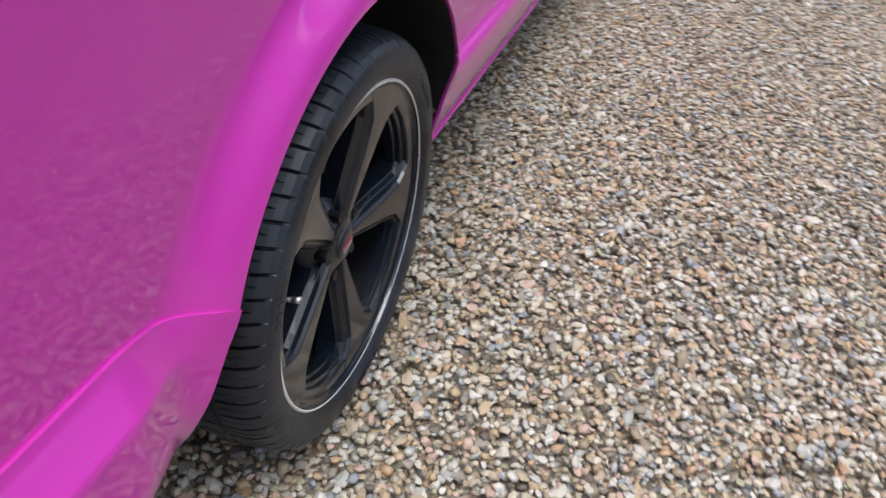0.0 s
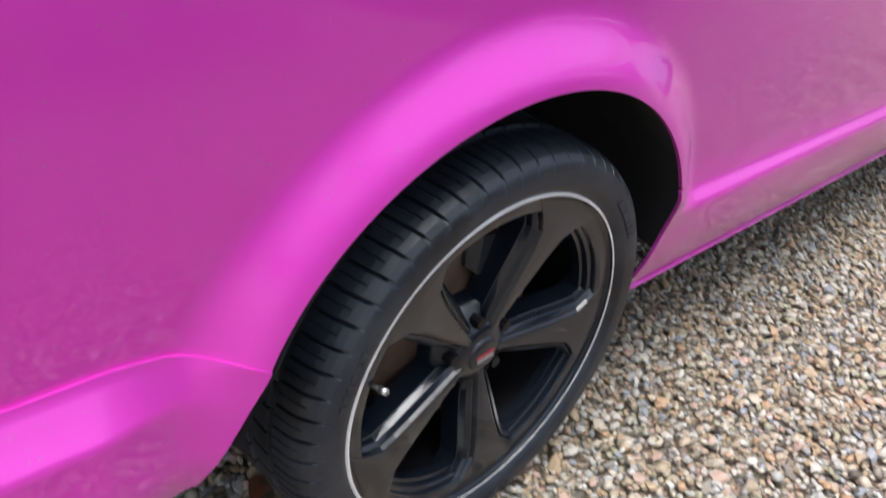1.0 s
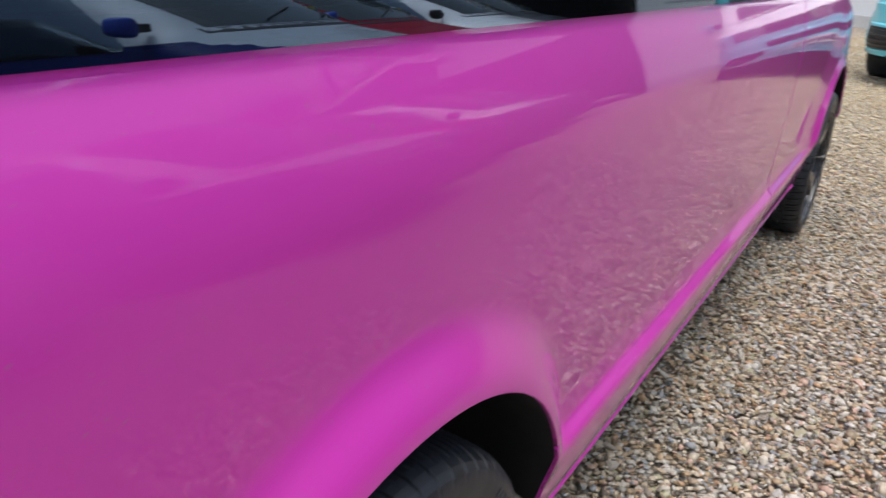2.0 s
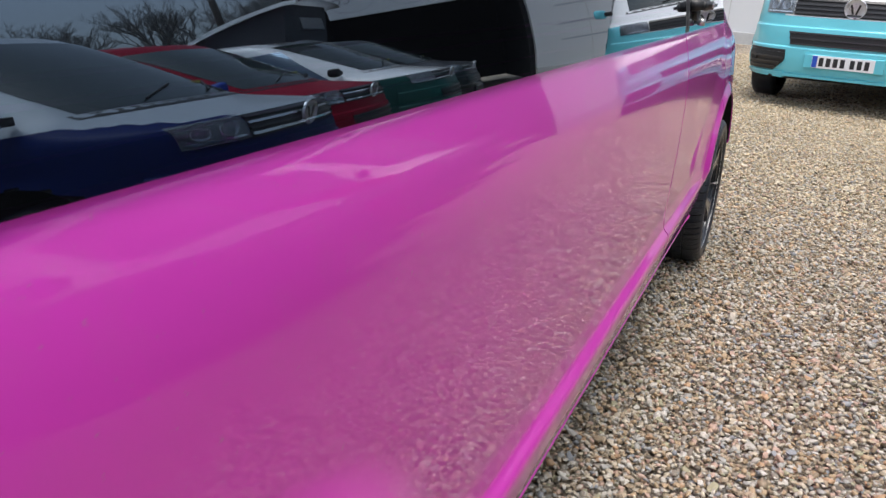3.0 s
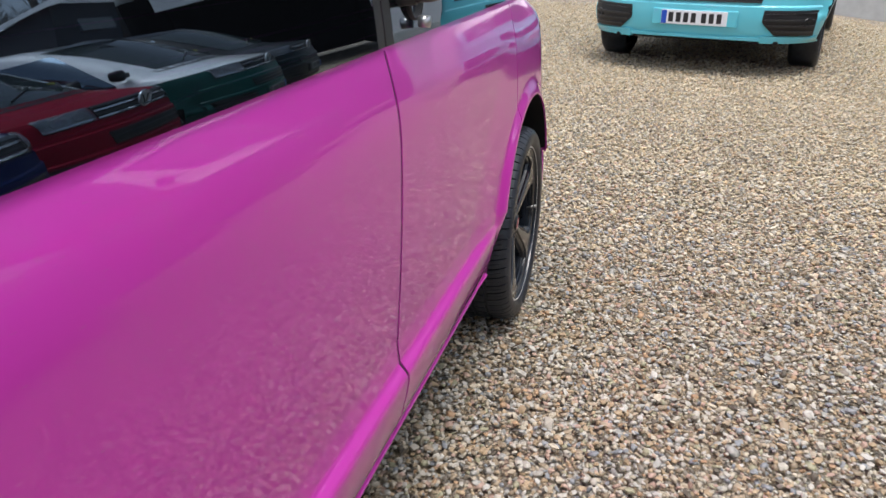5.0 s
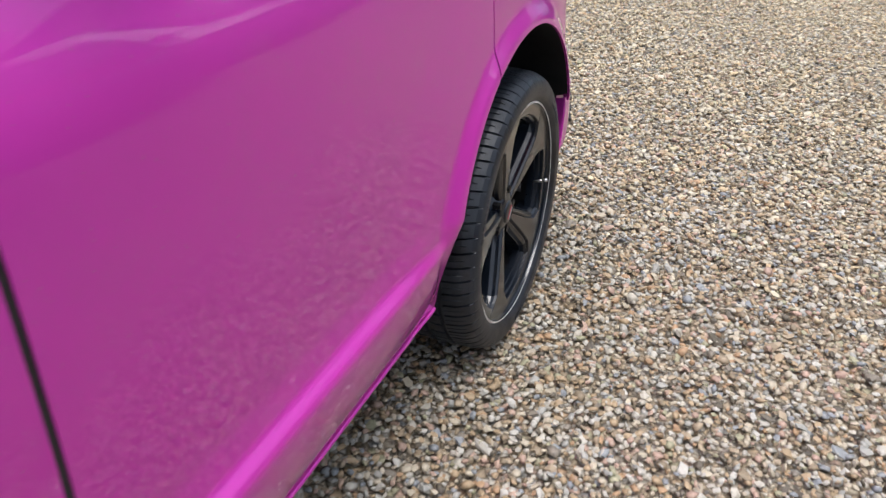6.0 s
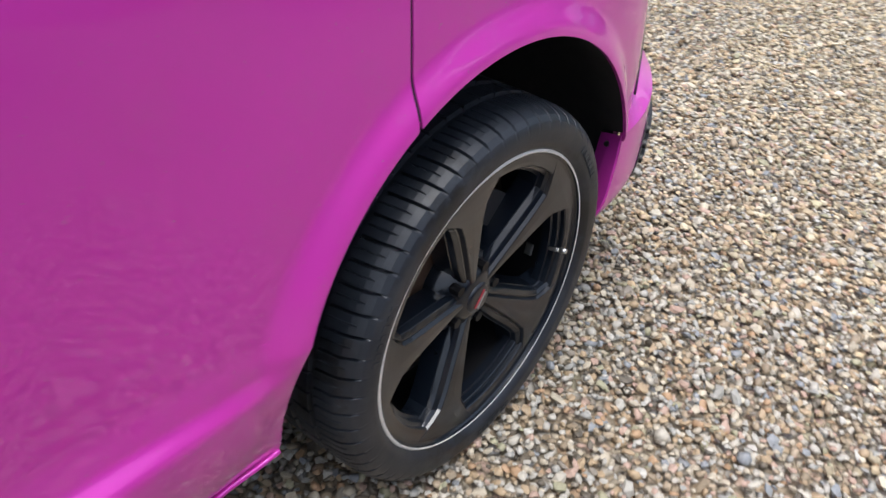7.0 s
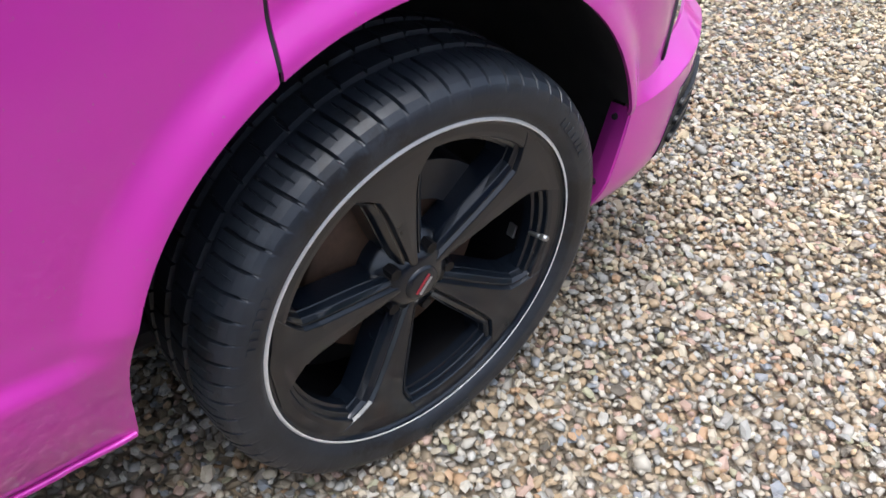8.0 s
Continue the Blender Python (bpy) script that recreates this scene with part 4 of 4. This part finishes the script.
def bumper_rear(z):
    """The rear edge of the bumper corner leans forward from its foot."""
    return 0.345 + 0.040 * min(1.0, (z - 0.295) / 0.19)


def on_bumper(off):
    def place(x, z):
        n = side_normal(np.array(x), np.array(z), front_bumper_y, 0.0015)
        return tuple(np.array([x, float(front_bumper_y(x, z)), z]) + off * n), tuple(n)
    return place


zs = np.concatenate([np.linspace(0.295, 0.478, 14), np.linspace(0.481, 0.490, 7), np.linspace(0.494, 0.515, 5)])
surface_patch("bumper_corner", np.linspace(0, 1, 30), zs, lambda u, z: on_bumper(0.0)(bumper_rear(z) + (0.80 - bumper_rear(z)) * u, z), PINK, pink, "magenta front bumper corner with a ledge along its top", 0.006)
vs = []
for z in np.linspace(0.297, 0.484, 10):
    x, y = bumper_rear(z), float(front_bumper_y(bumper_rear(z), z))
    vs += [(x + 0.001, y + 0.0005, z), (x - 0.002, y + 0.003, z), (x + 0.004, 0.018, z - 0.006), (x + 0.012, 0.040, z - 0.014), (x + 0.016, 0.040, z - 0.014)]
mesh_part("bumper_flange", vs, grid_faces(10, 5), PINK, pink, "bumper flange turned into the arch", smooth=False)
bm = bmesh.new()
box(bm, 0.404, 0.410, 0.022, 0.36, 0.27, 0.60)
part("splash_guard", bm, LINER, pink, "black guard behind the bumper flange")
for x, y, z in ((0.384, 0.018, 0.458), (0.358, 0.016, 0.346)):
    bm = bmesh.new()
    cyl(bm, 0.0062, 0.005, 0.007, Matrix.Translation((x, y, z)) @ Matrix.Rotation(radians(-80), 4, "Y"), 12)
    part("screw", bm, BLACKTRIM, pink, "dark fixing screw")
grille = surface_patch("corner_grille", np.linspace(0, 1, 12), np.linspace(0.342, 0.452, 8), lambda u, z: on_bumper(0.002)(0.505 + 0.5 * (z - 0.342) + 0.2 * u, z), BLACKTRIM, pink, "black grille let into the bumper corner", 0.004)
for z in (0.365, 0.392, 0.419):
    surface_patch("grille_slat", np.linspace(0, 1, 12), (z - 0.006, z + 0.006), lambda u, z: on_bumper(0.009)(0.53 + 0.5 * (z - 0.342) + 0.17 * u, z), BLACKTRIM, grille, thick=0.007)
surface_patch("wing_trim", np.linspace(0, 1, 4), np.linspace(0.512, 0.95, 16), lambda u, z: on_side(0.004)(0.503 + 0.40 * (z - 0.51) + 0.016 * u, z), BLACKTRIM, pink, "dark joint strip at the front of the wing", 0.005)
vs = []
for u in np.linspace(0, 1, 15):
    w = 0.55 + 0.45 * math.sin(math.pi * min(1.0, 0.08 + 0.92 * u)) ** 0.5
    for a in np.linspace(0, 2 * math.pi, 13)[:-1]:
        vs.append((-1.185 + 0.150 * u, 0.002 - 0.014 * math.sin(math.pi * u) + 0.0085 * w * math.sin(a), 1.150 + 0.013 * w * math.cos(a)))
fs = [(12 * i + k, 12 * i + (k + 1) % 12, 12 * i + 12 + (k + 1) % 12, 12 * i + 12 + k) for i in range(14) for k in range(12)]
handle = mesh_part("door_handle", vs, fs + [tuple(range(11, -1, -1)), tuple(range(168, 180))], BLACKTRIM, pink, "black door handle")
for x in (-1.178, -1.043):
    bm = bmesh.new()
    cyl(bm, 0.021, 0.015, 0.05, Matrix.Translation((x, 0.028, 1.150)) @ Matrix.Rotation(math.pi / 2, 4, "X"), 20)
    part("handle_mount", bm, BLACKTRIM, handle, smooth=True)
bm = bmesh.new()
box(bm, -1.165, -1.060, -0.0225, -0.0185, 1.146, 1.156, 0.0015)
part("handle_strip", bm, CHROME, handle, "bright strip along the handle")
vs, fs = lathe([(0.001, 0.030), (0.020, 0.028), (0.034, 0.012), (0.038, 0.010), (0.040, 0.016), (0.036, 0.045)], 28)
mesh_part("handle_cup", vs, fs, BLACKTRIM, handle, "dark scooped cup behind the handle", matrix=Matrix.Translation((-1.11, 0.012, 1.142)))
bm = bmesh.new()
cyl(bm, 0.011, 0.011, 0.02, Matrix.Translation((-1.10, 0.012, 1.100)) @ Matrix.Rotation(math.pi / 2, 4, "X"), 20)
part("lock_barrel", bm, STEEL, handle, "bright lock barrel", smooth=True)
wheel(pink, 0.0, -0.012, False, radians(34), valve=radians(-3), cap_turn=52)
wheel(pink, -3.4, 0.001, False, radians(64), valve=radians(166))
wheel(pink, 0.0, 2 * YC + 0.03, True, radians(20), False)
wheel(pink, -3.4, 2 * YC + 0.01, True, radians(50), False)

# ---- the other parked vans ----


def two_tone(x):
    return 0.985 if x < 0.78 else 0.825


def bonnet_line(x):
    return 0.985


def pillar_line(x):
    """The pale tone takes in the bonnet and the pillars, not the doors below their windows."""
    return min(1.095, 0.985 + 0.16 * max(0.0, 0.80 - x))


vans = [("parked_van", "turquoise and white panel van facing down the yard", place_van(5.314, -0.783, 169.1), TEAL, WHITE, two_tone, "turquoise lower body", "white upper body and bonnet", False),
        ("parked_van", "dark blue panel van with a pale silver bonnet", place_van(-0.70, -2.75, 76), BLUE, SILVER, pillar_line, "dark blue lower body", "silver upper body and bonnet", True),
        ("parked_van", "mid-grey panel van at the near end of the row", place_van(-3.25, -2.85, 76), GREYPAINT, GREYPAINT, bonnet_line, "grey lower body", "grey upper body", True),
        ("parked_van", "red panel van in the parked row", place_van(1.52, -3.66, 76), RED, RED, bonnet_line, "red lower body", "red upper body", True),
        ("camper_van", "dark green and white camper with its roof raised", place_van(3.90, -4.06, 76), GREEN, WHITE, bonnet_line, "dark green lower body", "white upper body and bonnet", True),
        ("parked_van", "black panel van at the end of the row", place_van(6.30, -4.80, 76), BLACKPAINT, BLACKPAINT, bonnet_line, "black lower body", "black upper body", True)]
made = []
for name, label, at, lo, up, split, l1, l2, bar in vans:
    v = van(name, label, at, lo, up, split, l1, l2, chrome_bar=bar)
    for x, y, left in ((0, 0.0, False), (-3.4, 0.0, False), (0, 2 * YC, True), (-3.4, 2 * YC, True)):
        wheel(v, x, y + (0.02 if not left else -0.02), left, radians(10), False)
    made.append(v)

# raised roof of the camper: hinged at the tail, canvas sides
camper = made[4]
bm = bmesh.new()
P = [(-0.60, 0.30, 1.78), (-0.60, 1.604, 1.78), (-1.62, 0.30, 1.90), (-1.62, 1.604, 1.90), (-0.50, 0.32, 2.34), (-0.50, 1.584, 2.34), (-1.66, 0.30, 1.98), (-1.66, 1.604, 1.98)]
pv = [bm.verts.new(p) for p in P]
for f in ((0, 4, 6, 2), (1, 3, 7, 5), (0, 1, 5, 4), (2, 6, 7, 3)):
    bm.faces.new([pv[i] for i in f])
CANVAS = plain("grey_canvas", (0.05, 0.055, 0.065), 0.9, 0, 40, 0.2, 0.2)
canvas = part("roof_canvas", bm, CANVAS, camper, "dark grey canvas bellows")
bm = bmesh.new()
for i in range(11):
    t = i / 10
    x = -1.74 + 1.40 * t
    z = 1.97 + 0.40 * t + 0.05 * math.sin(math.pi * t) - (0.03 if i == 10 else 0)
    for y, dz in ((0.24, -0.05), (0.30, 0.02), (0.952, 0.06), (1.604, 0.02), (1.664, -0.05)):
        bm.verts.new((x, y, z + dz))
bm.verts.ensure_lookup_table()
for i in range(10):
    for j in range(4):
        a = i * 5 + j
        bm.faces.new([bm.verts[q] for q in (a, a + 1, a + 6, a + 5)])
bmesh.ops.solidify(bm, geom=bm.faces[:], thickness=-0.04)
part("raised_roof", bm, WHITE, camper, "white raised roof lid", smooth=True)
bm = bmesh.new()
box(bm, -0.575, -0.535, 0.46, 1.16, 1.96, 2.20, 0.004)
part("canvas_window", bm, plain("clear_vinyl", (0.16, 0.18, 0.2), 0.3, 0, 10, 0.1), canvas, "grey vinyl window in the canvas")

# ---- the white building at the end of the yard ----
WALLA, WALLD = Vector((12.2, -2.7, 0.16)), Vector((0.442, 0.897, 0)).normalized()
wall_at = Matrix.Translation(WALLA) @ Matrix.Rotation(math.atan2(WALLD.y, WALLD.x), 4, "Z")
k = Nodes("white_cladding", Roughness=0.45)
k.set("Base Color", k.mix(k.span(k.noise(0.8, 6, 0.6), 0, 0.5), (0.70, 0.725, 0.75), (0.63, 0.655, 0.68)))
k.bump(k.noise(3, 3), 0.15, 0.01)
CLAD = k.m
PLINTH = plain("concrete_plinth", (0.50, 0.505, 0.50), 0.85, 0, 9, 0.2, 0.3)
# near-black inner walls: the gloom of the open front is put into their colour
DARKIN = plain("workshop_painted_gloom", (0.01, 0.01, 0.012), 0.9, 0, 3, 0.4)
SIGNTEXT = plain("faded_grey_print", (0.45, 0.47, 0.52), 0.6, 0, 20, 0.1)
SIGNDARK = plain("sign_print", (0.16, 0.17, 0.21), 0.6, 0, 20, 0.1)
BANNER = plain("banner_sheet", (0.70, 0.725, 0.75), 0.55, 0, 4, 0.06, 0.05)
ORANGE = plain("orange_board", (0.55, 0.24, 0.05), 0.6, 0, 6, 0.2)

house = base("workshop_building", "white clad workshop with a dark open front and banner", "building", at=wall_at)
# local x runs along the wall; y < 0 lies behind it. The yard is on the +y side.
bm = bmesh.new()
box(bm, -2.1, 4.6, -0.25, 0.0, 0.24, 3.5)
part("wall", bm, CLAD, house, "white sheet-clad wall")
bm = bmesh.new()
box(bm, -2.1, 4.6, -0.22, 0.03, -0.20, 0.236, 0.006)
part("plinth", bm, PLINTH, house, "grey concrete plinth")
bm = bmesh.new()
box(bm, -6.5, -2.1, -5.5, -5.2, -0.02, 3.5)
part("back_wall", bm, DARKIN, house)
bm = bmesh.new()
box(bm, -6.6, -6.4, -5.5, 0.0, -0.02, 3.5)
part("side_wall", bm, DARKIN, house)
bm = bmesh.new()
box(bm, -6.6, 9.0, -5.5, 0.10, 3.5, 3.62)
part("roof", bm, CLAD, house, "flat white roof edge")
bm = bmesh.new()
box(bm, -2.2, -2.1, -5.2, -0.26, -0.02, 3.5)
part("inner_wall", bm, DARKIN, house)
bm = bmesh.new()
box(bm, 4.6, 9.0, -0.3, -0.05, -0.02, 3.5)
part("wall", bm, CLAD, house, "white wall round the office door")
bm = bmesh.new()
box(bm, -5.85, -2.0, 0.005, 0.05, 2.56, 3.45, 0.01)
banner = part("banner", bm, BANNER, house, "long pale banner with dark lettering")


def lettering(text, x, z, cap, width, material, parent, label):
    """Raised print that reads from the yard, starting at local x and running along -x."""
    cu = bpy.data.curves.new("lettering", "FONT")
    cu.body, cu.size, cu.space_character, cu.extrude = text, 1.0, 1.3, 0.004
    tmp = bpy.data.objects.new("lettering", cu)
    me = bpy.data.meshes.new_from_object(tmp)
    bpy.data.objects.remove(tmp)
    co = np.array([v.co for v in me.vertices])
    co -= co.min(0)
    co *= (width / co[:, 0].max(), cap / co[:, 1].max(), 1.0)
    vs = [(x - p[0], 0.050 + p[2], z + p[1]) for p in co]
    mesh_part("lettering", vs, [tuple(p.vertices) for p in me.polygons], material, parent, label, smooth=False)


lettering("FACTORY", -2.95, 2.95, 0.25, 1.86, SIGNDARK, banner, "dark printed capitals")
lettering("CO", -5.35, 2.97, 0.17, 0.33, SIGNDARK, banner, "small dark printed capitals")
for x in (-5.35, -4.2, -2.8):
    vs, fs = [], []
    for i in range(25):
        a = radians(170 + 190 * i / 24)
        for r in (0.36, 0.375):
            vs.append((x + r * 1.25 * math.cos(a), 0.054, 3.06 + r * math.sin(a)))
    mesh_part("banner_arc", vs, grid_faces(25, 2), SIGNTEXT, banner, "thin grey arc", smooth=False)
for x0, x1, z in ((-1.6, 0.6, 0.95), (-1.6, 0.2, 1.4), (-0.2, 1.4, 0.72), (-1.6, 0.8, 1.9), (1.0, 2.6, 1.5)):
    bm = bmesh.new()
    box(bm, x0, x1, 0.001, 0.005, z, z + 0.05)
    part("wall_print", bm, SIGNTEXT, house, "faint grey line of print")
for x in np.arange(-1.0, 4.6, 1.1):
    bm = bmesh.new()
    box(bm, x - 0.006, x + 0.006, 0.0, 0.008, 0.245, 3.5)
    part("cladding_joint", bm, PLINTH, house)
door = bmesh.new()
box(door, 5.0, 6.0, -0.05, 0.02, 0.05, 2.1, 0.01)
od = part("office_door", door, CLAD, house, "white panelled door")
bm = bmesh.new()
box(bm, 5.1, 5.9, 0.018, 0.03, 1.0, 1.95, 0.005)
part("door_pane", bm, GLASS, od, "glazed upper half")
bm = bmesh.new()
box(bm, 4.75, 4.95, -0.04, 0.10, -0.01, 2.6, 0.02)
part("post", bm, WHITE, house, "white post")
bm = bmesh.new()
box(bm, 6.3, 8.5, -0.03, 0.03, 0.7, 1.7, 0.01)
part("orange_board", bm, ORANGE, house, "orange board on the wall")

# ---- far side of the yard: bare trees, a hedge and a pole ----
BARK = plain("bare_bark", (0.055, 0.048, 0.042), 0.95, 0, 30, 0.4, 0.4)
TWIG = plain("bare_twigs", (0.19, 0.19, 0.19), 0.95, 0, 10, 0.4)
HEDGE = plain("hedge_leaf", (0.035, 0.05, 0.022), 0.8, 0, 12, 0.5)


def limb(vs, fs, p, q, r0, r1, sides=5):
    d = (q - p).normalized()
    u = d.orthogonal().normalized()
    w = d.cross(u)
    n0 = len(vs)
    for c, r in ((p, r0), (q, r1)):
        for i in range(sides):
            a = 2 * math.pi * i / sides
            vs.append(tuple(c + r * (u * math.cos(a) + w * math.sin(a))))
    fs += [(n0 + i, n0 + (i + 1) % sides, n0 + sides + (i + 1) % sides, n0 + sides + i) for i in range(sides)]


def bare_tree(x, y, height, seed):
    r = random.Random(seed)
    t = base("bare_tree", "leafless winter tree beyond the yard", "tree", "bare trees", at=Matrix.Translation((x, y, -0.05)))
    tv, tf, cv, cf = [], [], [], []

    def grow(p, d, length, rad, depth):
        q = p + d * length
        limb(*((tv, tf) if depth < 2 else (cv, cf)), p, q, rad, rad * 0.68, 6 if depth < 2 else 3)
        if depth >= 7:
            return
        for _ in range(3 if depth > 0 else 4):
            e = (d + Vector((r.uniform(-1, 1), r.uniform(-1, 1), r.uniform(-0.25, 0.8))) * 0.75).normalized()
            s = r.uniform(0.45, 1.0)
            grow(p + d * length * s, e, length * r.uniform(0.6, 0.8), rad * 0.68 * (1.1 - 0.3 * s), depth + 1)
    grow(Vector((0, 0, 0)), Vector((r.uniform(-0.08, 0.08), r.uniform(-0.08, 0.08), 1)).normalized(), height * 0.3, height * 0.021, 0)
    mesh_part("trunk", tv, tf, BARK, t)
    mesh_part("crown", cv, cf, TWIG, t, "bare branches and twigs")
    return t


for i, (x, y, h) in enumerate([(9, -25, 6), (15.0, -22.5, 9.5), (18.4, -25, 6), (22.5, -24, 11), (27.5, -22, 12), (0, -26, 5)]):
    bare_tree(x, y, h, 11 + i)
hv = []
hr = np.random.default_rng(3)
m = 5200
c = np.stack([hr.uniform(-25, 40, m), -27 + hr.normal(0, 0.6, m), hr.uniform(0, 2.3, m) ** 1.0], 1)
a, b = hr.normal(0, 1, (m, 3)), hr.normal(0, 1, (m, 3))
a *= 0.22 / np.linalg.norm(a, axis=1, keepdims=True)
b *= 0.22 / np.linalg.norm(b, axis=1, keepdims=True)
hv = np.stack([c - a, c + b, c + a, c - b], 1).reshape(-1, 3)
tagged(mesh_part("hedge", hv, [(4 * i, 4 * i + 1, 4 * i + 2, 4 * i + 3) for i in range(m)], HEDGE), "rough dark hedge along the yard's far edge", "hedge", kind="stuff")
bm = bmesh.new()
cyl(bm, 0.13, 0.10, 8.0, Matrix.Translation((0, 0, 3.95)), 14)
pole = part("utility_pole", bm, BARK, smooth=True)
pole.matrix_basis = Matrix.Translation((14.5, -14.5, 0))
tagged(pole, "dark wooden utility pole behind the vans", "pole")

# a dead leaf beside the rear tyre
LEAF = plain("dead_leaf", (0.16, 0.055, 0.025), 0.6, 0, 60, 0.4, 0.3)
vs = []
for i in range(9):
    t = i / 8
    w = 0.022 * math.sin(math.pi * t) ** 0.8 * (1 - 0.3 * t)
    for s in (-1, -0.5, 0, 0.5, 1):
        vs.append((0.075 * t, s * w, 0.006 + 0.008 * abs(s) + 0.010 * math.sin(4 * t)))
leaf = mesh_part("dead_leaf", vs, grid_faces(9, 5), LEAF, matrix=pose(-3.669, 0.211, 0.008, 0, 0, 35))
tagged(leaf, "curled rust-brown dead leaf on the gravel", "leaf")
